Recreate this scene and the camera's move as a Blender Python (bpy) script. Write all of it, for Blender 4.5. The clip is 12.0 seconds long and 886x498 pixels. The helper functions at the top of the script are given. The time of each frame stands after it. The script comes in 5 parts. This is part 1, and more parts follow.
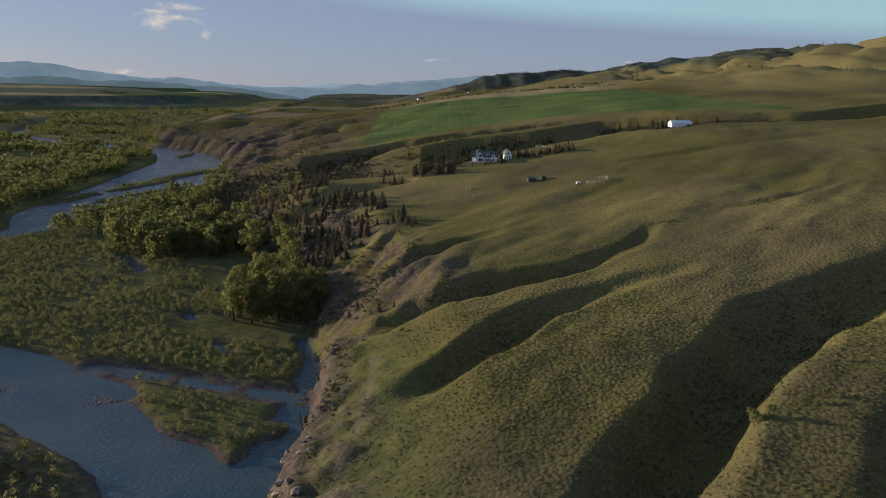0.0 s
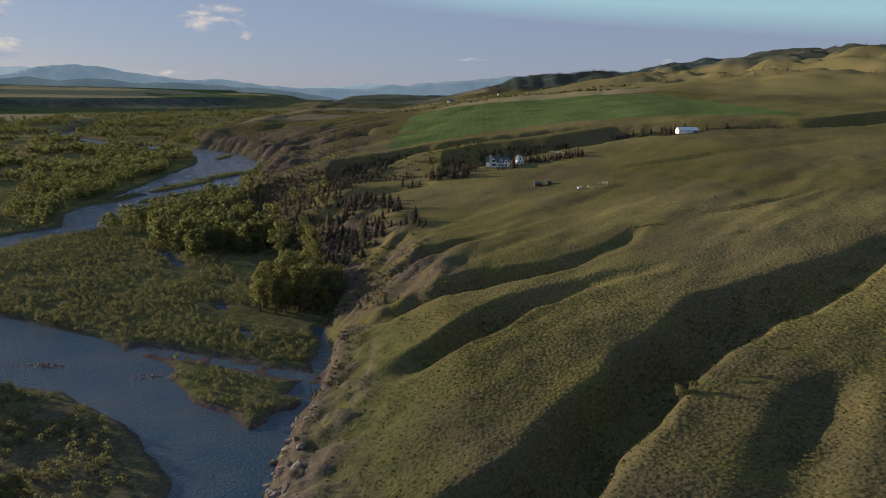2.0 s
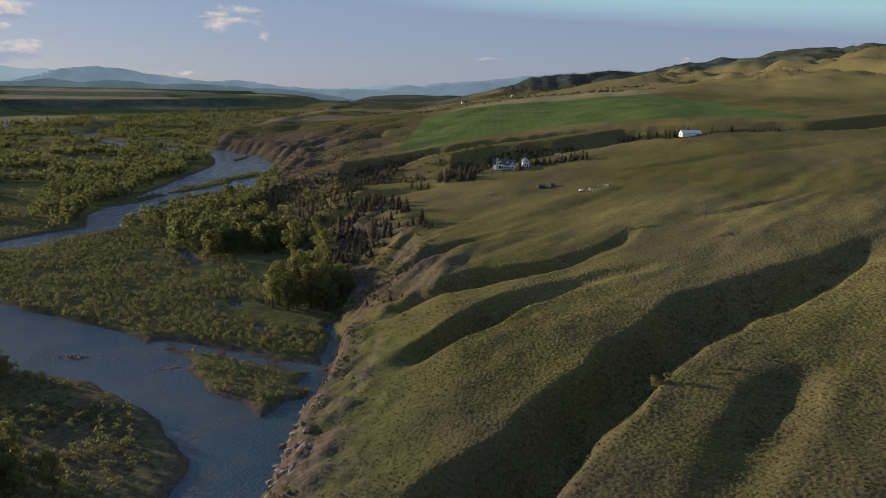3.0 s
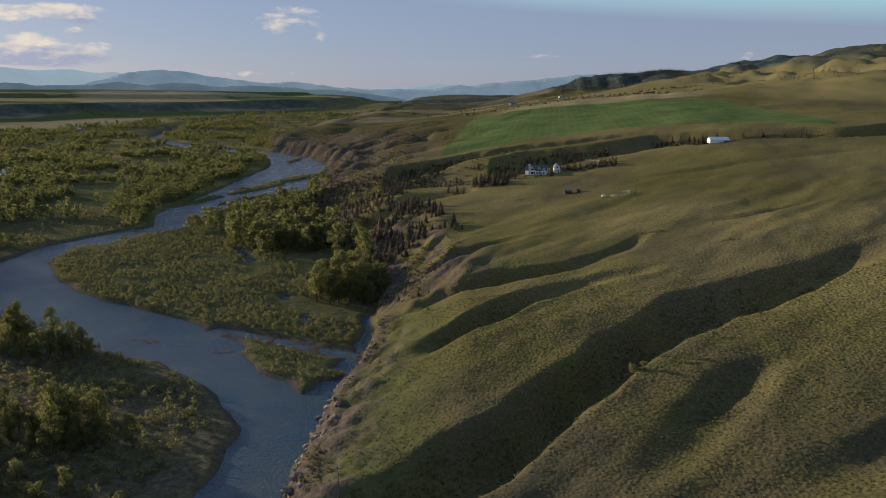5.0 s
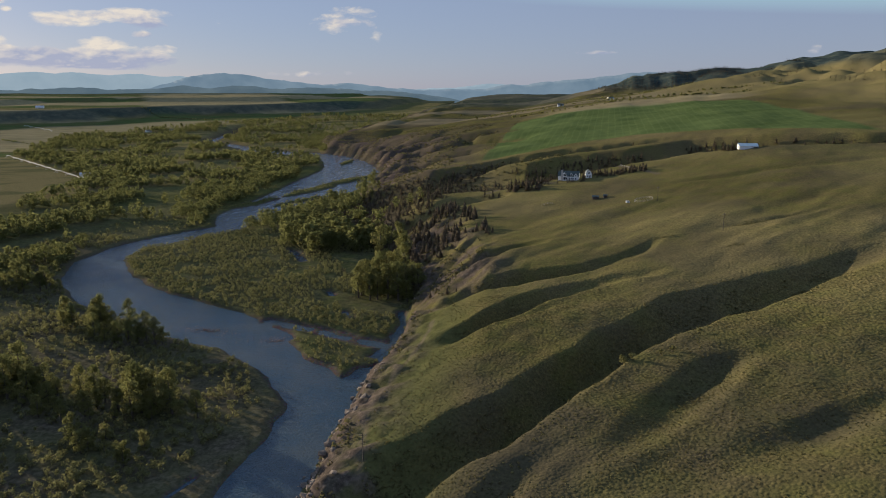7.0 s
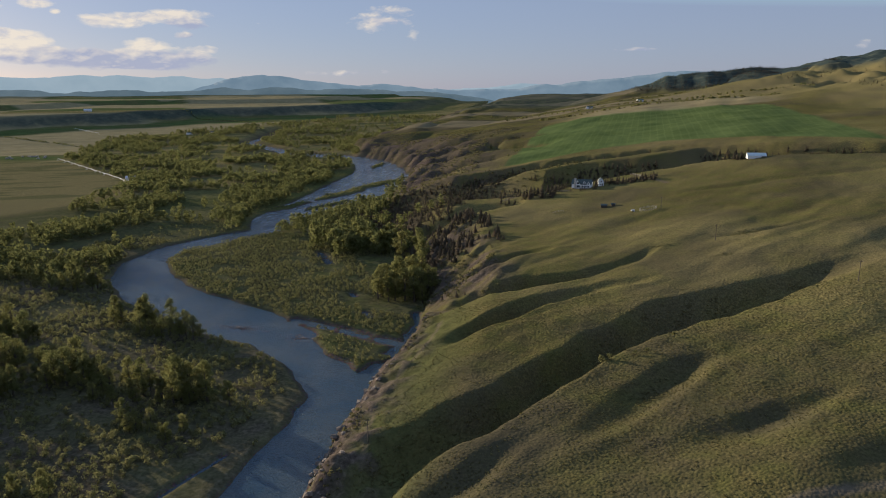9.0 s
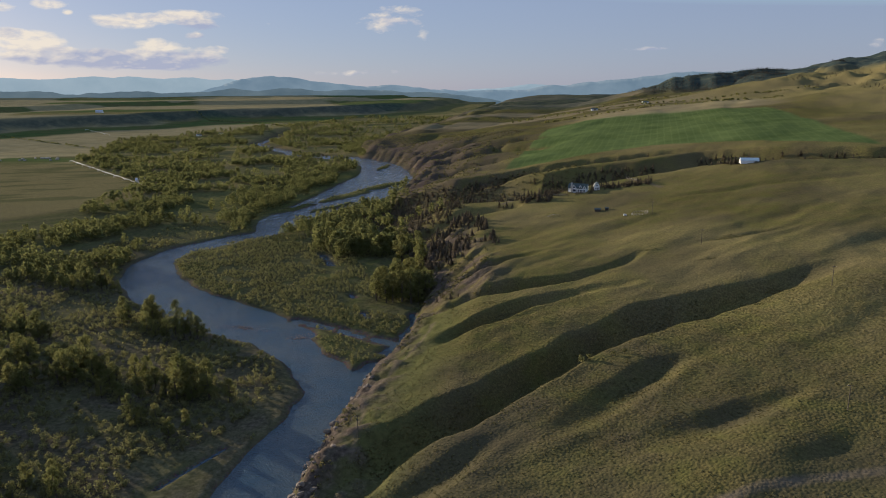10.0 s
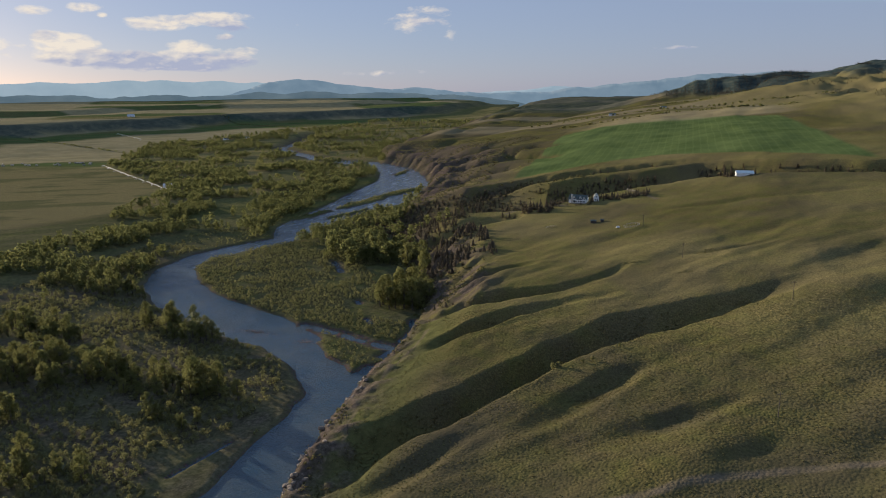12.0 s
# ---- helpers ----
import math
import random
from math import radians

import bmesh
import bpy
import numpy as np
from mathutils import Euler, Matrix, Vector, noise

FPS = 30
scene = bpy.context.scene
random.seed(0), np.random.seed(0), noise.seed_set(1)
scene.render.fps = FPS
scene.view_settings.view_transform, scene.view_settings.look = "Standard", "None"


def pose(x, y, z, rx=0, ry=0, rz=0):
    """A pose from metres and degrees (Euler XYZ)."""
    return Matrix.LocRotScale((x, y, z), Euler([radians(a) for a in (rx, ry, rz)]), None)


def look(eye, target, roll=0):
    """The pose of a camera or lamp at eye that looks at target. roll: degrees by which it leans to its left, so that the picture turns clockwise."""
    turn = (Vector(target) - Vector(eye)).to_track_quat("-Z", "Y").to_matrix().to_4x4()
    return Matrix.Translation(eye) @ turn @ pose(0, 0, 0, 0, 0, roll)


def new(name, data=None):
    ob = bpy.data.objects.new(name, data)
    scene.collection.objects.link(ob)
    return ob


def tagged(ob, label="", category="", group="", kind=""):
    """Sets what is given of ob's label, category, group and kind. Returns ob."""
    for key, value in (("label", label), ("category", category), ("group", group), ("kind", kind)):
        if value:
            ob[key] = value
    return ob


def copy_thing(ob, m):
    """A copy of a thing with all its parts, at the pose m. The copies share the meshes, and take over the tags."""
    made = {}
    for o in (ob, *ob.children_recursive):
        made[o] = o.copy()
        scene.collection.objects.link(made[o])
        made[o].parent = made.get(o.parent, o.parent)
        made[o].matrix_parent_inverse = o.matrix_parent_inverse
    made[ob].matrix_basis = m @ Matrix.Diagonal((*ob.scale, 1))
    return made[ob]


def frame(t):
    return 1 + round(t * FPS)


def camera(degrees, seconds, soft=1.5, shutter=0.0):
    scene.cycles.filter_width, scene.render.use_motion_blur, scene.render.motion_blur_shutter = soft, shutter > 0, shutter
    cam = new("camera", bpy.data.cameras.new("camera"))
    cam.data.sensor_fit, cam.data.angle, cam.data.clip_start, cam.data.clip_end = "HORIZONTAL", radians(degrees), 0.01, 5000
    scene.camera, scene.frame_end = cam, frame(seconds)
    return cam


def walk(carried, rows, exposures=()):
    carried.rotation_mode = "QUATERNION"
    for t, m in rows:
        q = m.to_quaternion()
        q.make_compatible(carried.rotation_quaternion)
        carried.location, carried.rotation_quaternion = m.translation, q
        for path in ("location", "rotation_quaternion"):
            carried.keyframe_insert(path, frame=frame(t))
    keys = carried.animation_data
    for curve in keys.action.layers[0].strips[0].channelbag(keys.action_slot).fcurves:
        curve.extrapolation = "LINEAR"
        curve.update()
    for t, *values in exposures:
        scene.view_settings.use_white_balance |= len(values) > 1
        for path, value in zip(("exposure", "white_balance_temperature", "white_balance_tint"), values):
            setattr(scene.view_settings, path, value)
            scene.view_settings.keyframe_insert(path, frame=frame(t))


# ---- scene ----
cam = camera(65.91, 12.0, 1.0)
ROWS = [
    (0.0, look((0.01, 0.00, 100.03), (-0.17, 292.86, 34.93), 1.076)),
    (0.5, look((3.82, -7.53, 101.59), (0.09, 285.28, 36.42), 1.052)),
    (1.0, look((7.51, -15.05, 103.32), (-0.30, 277.63, 37.96), 1.012)),
    (1.5, look((11.34, -22.73, 105.39), (-0.51, 269.76, 39.76), 1.009)),
    (2.0, look((15.12, -30.45, 107.18), (-0.47, 261.86, 41.55), 0.903)),
    (2.5, look((18.83, -38.06, 109.23), (-0.39, 253.99, 43.37), 0.835)),
    (3.0, look((22.33, -45.49, 111.08), (-0.33, 246.30, 45.17), 0.745)),
    (5.0, look((39.36, -77.37, 120.55), (-6.01, 211.55, 53.70), 0.273)),
    (5.5, look((44.05, -85.76, 123.09), (-7.92, 201.99, 56.00), 0.098)),
    (6.0, look((48.89, -93.90, 125.79), (-8.93, 192.69, 58.54), -0.084)),
    (6.5, look((53.98, -101.45, 128.45), (-9.30, 183.94, 61.03), -0.241)),
    (7.0, look((59.20, -108.90, 130.89), (-9.09, 175.29, 63.28), -0.338)),
    (9.0, look((81.36, -136.12, 143.48), (-1.82, 143.92, 75.23), -0.674)),
    (9.5, look((87.60, -141.63, 146.12), (2.51, 137.83, 77.86), -0.711)),
    (10.0, look((94.40, -147.17, 149.02), (7.34, 131.69, 80.78), -0.727)),
    (10.5, look((101.35, -152.14, 152.52), (11.48, 125.84, 84.31), -0.806)),
    (11.0, look((108.27, -157.34, 155.99), (15.62, 119.73, 87.82), -0.875)),
    (11.5, look((115.17, -162.49, 159.42), (19.60, 113.64, 91.45), -0.913)),
    (12.0, look((121.78, -167.60, 163.03), (23.85, 107.68, 94.96), -0.917)),
]
walk(cam, ROWS, ((0.0, 0.49, 6380, 10), (12.0, 0.67, 6330, 10)))

# ---- world, sun ----
SUN_AZ = radians(-67.0)      # clockwise from +y
SUN_EL = radians(9.0)
world = bpy.data.worlds.new("evening_sky")
scene.world = world
world.use_nodes = True


def wn(kind, **props):
    n = world.node_tree.nodes.new(kind)
    for key, value in props.items():
        setattr(n, key, value)
    return n


def wl(a, b):
    world.node_tree.links.new(a, b)


def wmath(op, a, b=None, clamp=False):
    n = wn("ShaderNodeMath", operation=op, use_clamp=clamp)
    for k, v in enumerate((a, b)):
        if v is None:
            continue
        if isinstance(v, (int, float)):
            n.inputs[k].default_value = v
        else:
            wl(v, n.inputs[k])
    return n.outputs[0]


def build_world():
    world.node_tree.nodes.clear()
    sky = wn("ShaderNodeTexSky", sky_type="NISHITA", sun_disc=False, sun_elevation=SUN_EL, sun_rotation=SUN_AZ % (2 * math.pi), altitude=1200.0, air_density=1.0, dust_density=0.9, ozone_density=2.5)
    co = wn("ShaderNodeTexCoord")
    sep = wn("ShaderNodeSeparateXYZ")
    wl(co.outputs["Generated"], sep.inputs[0])
    az = wmath("MULTIPLY", wmath("ARCTAN2", sep.outputs[0], sep.outputs[1]), 57.2958)
    el = wmath("MULTIPLY", wmath("ARCSINE", sep.outputs[2]), 57.2958)
    at = wn("ShaderNodeCombineXYZ")
    wl(wmath("MULTIPLY", az, 0.60), at.inputs[0])
    wl(wmath("MULTIPLY", el, 1.35), at.inputs[1])
    puff = wn("ShaderNodeTexNoise")
    for key, v in (("Scale", 1.0), ("Detail", 6.0), ("Roughness", 0.56), ("Distortion", 0.25)):
        puff.inputs[key].default_value = v
    wl(at.outputs[0], puff.inputs["Vector"])
    # cloud masses: azimuth, elevation, half width, half height, weight, how much sun they catch
    total = light = None
    for a, e, w, h, k, lit in ((-40.9, 5.15, 3.4, 0.75, 1.0, 0.85), (-36.8, 5.6, 3.2, 0.7, 1.0, 0.8), (-35.9, 4.95, 2.0, 0.5, 1.0, 0.12), (-36.3, 4.2, 1.0, 0.36, 0.9, 0.3),
                               (-45.9, 6.1, 1.7, 0.5, 0.95, 0.9), (-44.7, 5.6, 0.5, 0.3, 0.8, 0.9), (-47.2, 3.4, 3.2, 1.4, 1.0, 0.95), (-43.0, 2.45, 6.8, 0.9, 1.3, 0.08),
                               (-38.0, 2.3, 4.8, 0.8, 1.4, 0.03), (-39.1, 3.35, 2.6, 0.8, 1.0, 0.95), (-35.4, 3.1, 2.0, 0.5, 0.9, 0.7), (-48.4, 4.1, 1.4, 0.5, 0.9, 0.4),
                               (-49.0, 5.8, 1.6, 0.5, 0.9, 0.9), (-54.0, 3.2, 4.5, 1.8, 1.0, 0.9), (-62.0, 4.5, 7.0, 2.2, 1.0, 0.8), (-20.9, 6.0, 3.2, 0.8, 0.58, 0.75),
                               (-22.2, 5.05, 2.4, 1.0, 0.54, 0.75), (-18.9, 4.4, 1.2, 1.1, 0.54, 0.7), (-20.7, 5.25, 2.2, 0.4, 0.5, 0.0), (-30.8, 5.05, 0.5, 0.3, 0.6, 0.8),
                               (-1.1, 2.87, 2.4, 0.24, 0.66, 0.05), (14.2, 2.8, 0.75, 0.5, 0.52, 0.35), (-24.2, 1.4, 5.0, 0.35, 0.62, 0.3)):
        dx = wmath("DIVIDE", wmath("SUBTRACT", az, a), w)
        dy = wmath("DIVIDE", wmath("SUBTRACT", el, e), h)
        r2 = wmath("ADD", wmath("MULTIPLY", dx, dx), wmath("MULTIPLY", dy, dy))
        g = wmath("MULTIPLY", wmath("SUBTRACT", 1.0, r2, clamp=True), k)
        shine = wmath("MULTIPLY", g, wmath("ADD", wmath("MULTIPLY", dy, 0.30), lit))
        total = g if total is None else wmath("ADD", total, g)
        light = shine if light is None else wmath("ADD", light, shine)
    body = wmath("MINIMUM", total, 1.0)
    dens = wmath("ADD", wmath("MULTIPLY", wmath("SUBTRACT", puff.outputs[0], 0.5), 2.2), wmath("MULTIPLY", wmath("SUBTRACT", body, 0.42), 1.35))
    dens = wmath("MULTIPLY", wmath("MULTIPLY", dens, 1.5, clamp=True), wmath("MULTIPLY", total, 4.0, clamp=True), clamp=True)
    # lit tops, lavender undersides: the same noise a little lower down
    at2 = wn("ShaderNodeVectorMath", operation="ADD")
    wl(at.outputs[0], at2.inputs[0])
    at2.inputs[1].default_value = (-0.2, 0.35, 0.0)
    puff2 = wn("ShaderNodeTexNoise")
    for key, v in (("Scale", 1.0), ("Detail", 3.0), ("Roughness", 0.55), ("Distortion", 0.25)):
        puff2.inputs[key].default_value = v
    wl(at2.outputs[0], puff2.inputs["Vector"])
    lit = wmath("DIVIDE", light, wmath("MAXIMUM", total, 0.05))
    lit = wmath("ADD", lit, wmath("MULTIPLY", wmath("SUBTRACT", puff.outputs[0], puff2.outputs[0]), 1.9), clamp=True)
    tone = wn("ShaderNodeMix", data_type="RGBA")
    wl(lit, tone.inputs[0])
    tone.inputs[6].default_value = (3.1, 3.35, 4.5, 1)
    tone.inputs[7].default_value = (7.6, 6.6, 5.3, 1)
    # evening tint of the open sky
    tint = wn("ShaderNodeMix", data_type="RGBA", blend_type="MULTIPLY")
    tint.inputs[0].default_value = 1.0
    wl(sky.outputs[0], tint.inputs[6])
    tint.inputs[7].default_value = (1.05, 0.95, 1.02, 1)
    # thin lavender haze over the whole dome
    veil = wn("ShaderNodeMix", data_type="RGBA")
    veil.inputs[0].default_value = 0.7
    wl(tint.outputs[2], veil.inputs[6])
    # the veil turns bluer upwards, added to cool the fill light in shade
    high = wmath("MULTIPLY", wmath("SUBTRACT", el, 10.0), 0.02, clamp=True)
    veil_tone = wn("ShaderNodeMix", data_type="RGBA")
    wl(high, veil_tone.inputs[0])
    veil_tone.inputs[6].default_value = (2.55, 2.98, 4.2, 1)
    veil_tone.inputs[7].default_value = (2.3, 3.2, 5.2, 1)
    # a faint teal sheet of high cloud to the north-east
    edge = wmath("SUBTRACT", el, wmath("SUBTRACT", 7.0, wmath("MULTIPLY", wmath("ADD", az, 13.0), 0.07)))
    sheet = wmath("MULTIPLY", wmath("MULTIPLY", edge, 0.55, clamp=True), wmath("MULTIPLY", wmath("ADD", az, 14.0), 0.08, clamp=True))
    sheet = wmath("MULTIPLY", sheet, wmath("MULTIPLY", wmath("SUBTRACT", 60.0, az), 0.05, clamp=True))
    teal = wn("ShaderNodeMix", data_type="RGBA")
    wl(wmath("MULTIPLY", sheet, 0.85), teal.inputs[0])
    wl(veil_tone.outputs[2], teal.inputs[6])
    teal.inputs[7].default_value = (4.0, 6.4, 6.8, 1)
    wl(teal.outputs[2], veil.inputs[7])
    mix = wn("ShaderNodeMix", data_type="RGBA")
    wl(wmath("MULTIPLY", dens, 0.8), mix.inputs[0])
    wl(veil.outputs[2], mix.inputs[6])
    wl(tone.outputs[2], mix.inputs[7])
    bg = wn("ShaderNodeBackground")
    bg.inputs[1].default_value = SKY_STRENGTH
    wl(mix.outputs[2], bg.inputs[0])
    out = wn("ShaderNodeOutputWorld")
    wl(bg.outputs[0], out.inputs[0])


SKY_STRENGTH = 0.078
build_world()
sun_data = bpy.data.lights.new("sun", "SUN")
sun_data.energy, sun_data.angle, sun_data.color = 5.0, radians(0.6), (1.0, 0.85, 0.64)
sun = new("sun", sun_data)
sun.rotation_euler = Vector((-math.sin(SUN_AZ) * math.cos(SUN_EL), -math.cos(SUN_AZ) * math.cos(SUN_EL), -math.sin(SUN_EL))).to_track_quat("-Z", "Y").to_euler()


# ---- shape of the land ----
def vnoise(x, y, seed=0):
    """Smooth value noise in -1..1 for arrays."""
    xi, yi = np.floor(x).astype(np.int64), np.floor(y).astype(np.int64)
    fx, fy = x - xi, y - yi
    fx, fy = fx * fx * fx * (fx * (fx * 6 - 15) + 10), fy * fy * fy * (fy * (fy * 6 - 15) + 10)

    def hashed(a, b):
        n = (a * 374761393 + b * 668265263 + seed * 974711) & 0xFFFFFFFF
        n = ((n ^ (n >> 13)) * 1274126177) & 0xFFFFFFFF
        n = (n ^ (n >> 16)) & 0xFFFF
        return n / 32767.5 - 1.0

    top = hashed(xi, yi) * (1 - fx) + hashed(xi + 1, yi) * fx
    low = hashed(xi, yi + 1) * (1 - fx) + hashed(xi + 1, yi + 1) * fx
    return top * (1 - fy) + low * fy


def fbm(x, y, octaves=4, seed=0):
    total, amp = 0.0, 0.5
    for k in range(octaves):
        total = total + amp * vnoise(x, y, seed + 17 * k)
        x, y, amp = x * 2.03 + 11.3, y * 2.03 + 5.7, amp * 0.5
    return total


def step(a, b, v):
    t = np.clip((v - a) / (b - a), 0, 1)
    return t * t * (3 - 2 * t)


def along(X, Y, line):
    """Distance to a line of (x, y, ...) knots, the side (positive to the right of its run), and the other columns at the nearest spot."""
    line = np.array(line, float)
    best = np.full(X.shape, 1e18)
    side = np.zeros(X.shape)
    extra = np.zeros(X.shape + (line.shape[1] - 2,))
    for p, q in zip(line[:-1], line[1:]):
        ex, ey = q[0] - p[0], q[1] - p[1]
        t = np.clip(((X - p[0]) * ex + (Y - p[1]) * ey) / (ex * ex + ey * ey), 0, 1)
        dx, dy = X - p[0] - t * ex, Y - p[1] - t * ey
        d = dx * dx + dy * dy
        near = d < best
        best = np.where(near, d, best)
        side = np.where(near, np.sign(dx * ey - dy * ex), side)
        for k in range(extra.shape[-1]):
            extra[..., k] = np.where(near, p[2 + k] + t * (q[2 + k] - p[2 + k]), extra[..., k])
    return np.sqrt(best), side, extra


# foot of the bluff, going upstream; the uplands lie to its right: x, y, width of the face
BLUFF = [(-5, -900, 55), (-15, -60, 55), (-26, 40, 58), (-38, 95, 60), (-42, 150, 58), (-46, 200, 54), (-48, 245, 50), (-60, 292, 50), (-80, 340, 52),
         (-108, 400, 52), (-150, 470, 54), (-205, 560, 80), (-240, 660, 100), (-262, 760, 110), (-276, 850, 120), (-305, 960, 120), (-365, 1090, 110),
         (-440, 1200, 100), (-540, 1290, 100), (-620, 1430, 110), (-650, 1600, 120), (-650, 1950, 130), (-690, 2400, 140), (-730, 2900, 160), (-800, 3600, 200), (-900, 5200, 200)]
# foot of the far terrace across the valley; it rises to the left of its run
TERRACE = [(-3300, -900), (-2500, 600), (-1900, 1560), (-1720, 2080), (-1560, 2400), (-1330, 2470), (-1130, 2690), (-960, 3000), (-960, 3500), (-1100, 5200)]
# gullies and ravines: x, y, depth, half width
GULLY_1 = [(-30, 36, 10, 20), (-9, 52, 12, 19.5), (7, 78, 14, 17.5), (21.5, 93.5, 15, 16), (37.5, 113.5, 15, 14), (49, 131, 16, 14.5), (63, 149, 16, 15.5), (82, 170, 15, 16.5), (100, 187, 13, 16.5), (126, 202, 10, 14.5), (152, 218, 7, 12.5), (177, 235, 3, 10.5), (200, 250, 0, 10)]
GULLY_2 = [(-17, 166, 0, 8), (-6, 176, 3, 9.5), (6, 184, 7.5, 11), (18, 195, 9, 11.5), (30, 208, 8, 10.5), (45, 217, 5, 9), (62, 225, 2.6, 8), (80, 231, 1.4, 7), (100, 240, 0, 7)]
GULLY_3 = [(-28, 226, 2, 9), (-8, 234, 6.5, 10.5), (13, 240, 8.5, 11), (34, 244, 7, 10), (52, 251, 4.5, 8.5), (70, 262, 2.4, 7.5), (84, 277, 1.6, 6), (96, 292, 0, 5)]
GULLY_4 = [(-20, 281, 4, 8), (-6, 288, 6, 9), (9, 297, 5, 8), (27, 301, 0, 7)]
GULLY_5 = [(62, 76, 0, 9), (71, 88, 1.4, 10.5), (81, 101, 2.7, 10.5), (91, 114, 3.9, 11), (99, 125, 4.3, 10), (105, 133, 3.0, 7.5), (114, 143, 0, 5)]
GULLY_6 = [(76, 58, 0, 9), (92, 68, 0.9, 10), (107, 78, 1.9, 11), (119, 86, 2.6, 10), (131, 94, 2.4, 8.5), (143, 102, 1.5, 7), (158, 113, 0, 6)]
GULLY_7 = [(185, 112, 0, 10), (210, 122, 1.5, 12), (235, 140, 1.2, 12), (260, 160, 0, 10)]
GULLY_8 = [(98, 36, 0, 7), (112, 44, 0.45, 7), (125, 52, 0.6, 6), (140, 61, 0.65, 5), (152, 71, 0.5, 5), (166, 82, 0, 5)]
GULLY_9 = [(24, 38, 2.5, 10), (32, 49, 2.4, 9), (38, 62, 1.8, 8), (43, 74, 0.6, 7), (48, 82, 0, 6)]
GULLY_10 = [(640, 640, 0, 18), (520, 600, 7, 20), (420, 570, 17, 23), (290, 534, 22, 26), (241, 549, 25, 31), (190, 564, 24, 39), (140, 583, 23, 43), (86, 572, 22, 40), (25, 564, 25, 52), (-22, 535, 27, 58), (-85, 556, 30, 68), (-150, 570, 28, 70), (-230, 590, 20, 60)]
GULLY_11 = [(190, 625, 0, 14), (130, 648, 7, 18), (80, 656, 11, 21), (20, 652, 15, 24), (-40, 640, 18, 27), (-100, 620, 16, 28), (-160, 600, 8, 26)]
GULLY_12 = [(-30, 455, 4, 14), (-65, 447, 9, 18), (-100, 430, 10, 20), (-135, 425, 4, 18)]
GULLY_13 = [(-40, 880, 0, 24), (-110, 900, 14, 34), (-190, 905, 24, 40), (-270, 900, 14, 34)]
GULLY_14 = [(-60, 1010, 0, 24), (-140, 1020, 16, 34), (-230, 1010, 26, 40), (-300, 1000, 14, 34)]
GULLY_15 = [(-70, 800, 0, 20), (-130, 800, 10, 30), (-200, 790, 20, 36), (-255, 780, 12, 30)]
GULLY_16 = [(-130, 1130, 0, 20), (-210, 1120, 10, 28), (-300, 1090, 18, 34), (-360, 1070, 8, 30)]
GULLY_17 = [(108, 426, 0, 5), (129, 431, 1.3, 6), (152, 432, 1.3, 6), (175, 441, 1.0, 7), (205, 441, 1.4, 9), (236, 447, 0.8, 8), (262, 455, 0, 7)]
GULLY_18 = [(120, 298, 0, 4), (133, 300, 0.8, 4.5), (150, 304, 1.0, 4.5), (164, 308, 1.4, 4), (175, 312, 1.2, 4), (190, 322, 0, 4)]
GULLIES = (GULLY_1, GULLY_2, GULLY_3, GULLY_4, GULLY_5, GULLY_6, GULLY_7, GULLY_8, GULLY_9, GULLY_10, GULLY_11, GULLY_12, GULLY_13, GULLY_14, GULLY_15, GULLY_16, GULLY_17, GULLY_18)
# hills: x, y, radii, height
HILLS = [(480, 1960, 230, 170, 31), (740, 1790, 190, 170, 24), (850, 1530, 170, 170, 32), (900, 1290, 180, 150, 30), (640, 1130, 230, 200, 24),
         (780, 2600, 260, 260, 40), (-60, 2760, 170, 150, 26), (130, 2730, 90, 150, 52), (285, 2700, 110, 150, 56), (450, 2680, 120, 160, 46), (600, 2400, 150, 150, 10), (1200, 1500, 260, 420, 50), (1200, 2300, 420, 420, 70), (150, 285, 45, 40, 3), (135, 62, 32, 26, 2.4), (182, 510, 34, 16, 3)]
# the river's middle line going upstream: x, y, half width
RIVER = [(-30, -900, 16), (-38, 0, 15), (-44, 42, 15), (-50, 79, 14), (-52, 110, 12), (-56, 146, 13), (-92, 186, 16), (-127, 210, 20), (-160, 224, 25), (-221, 247, 24), (-258, 267, 23), (-304, 304, 22),
         (-331, 341, 17), (-341, 392, 14), (-322, 440, 17), (-300, 487, 16), (-325, 556, 26), (-328, 636, 35), (-323, 746, 52), (-338, 861, 58), (-363, 994, 52),
         (-425, 1130, 46), (-510, 1235, 36), (-720, 1320, 30), (-1000, 1580, 25), (-1150, 2000, 22)]
SIDE = [(-52, 150, 8), (-47, 185, 6), (-47, 213, 5), (-47, 232, 3.2), (-50, 248, 1.2), (-58, 268, 0.5)]
SHALLOW = [(-48, 213, 5), (-75, 220, 5), (-100, 229, 5), (-128, 236, 5)]
BARS = [[(-363, 582, 4), (-354, 625, 12), (-345, 665, 7)], [(-338, 690, 4), (-332, 740, 13), (-325, 800, 13)], [(-322, 820, 13), (-314, 880, 13), (-306, 925, 5)],
        [(-318, 600, 3), (-306, 650, 6), (-296, 700, 4)], [(-408, 1060, 3), (-418, 1110, 10), (-425, 1150, 4)]]
PONDS = [[(-197, 407, 4.2), (-187, 396, 4.6)], [(-182, 390, 3.0), (-171, 376, 3.2)], [(-92, 262, 1.4), (-84, 254, 1.6)], [(-118, 300, 1.6), (-112, 292, 1.4)],
         [(-82, 44, 0.25), (-79, 60, 0.45), (-75, 78, 0.2)]]
ISLAND = [(-94, 212, 9), (-76, 199, 14), (-60, 189, 13), (-53, 190, 7)]


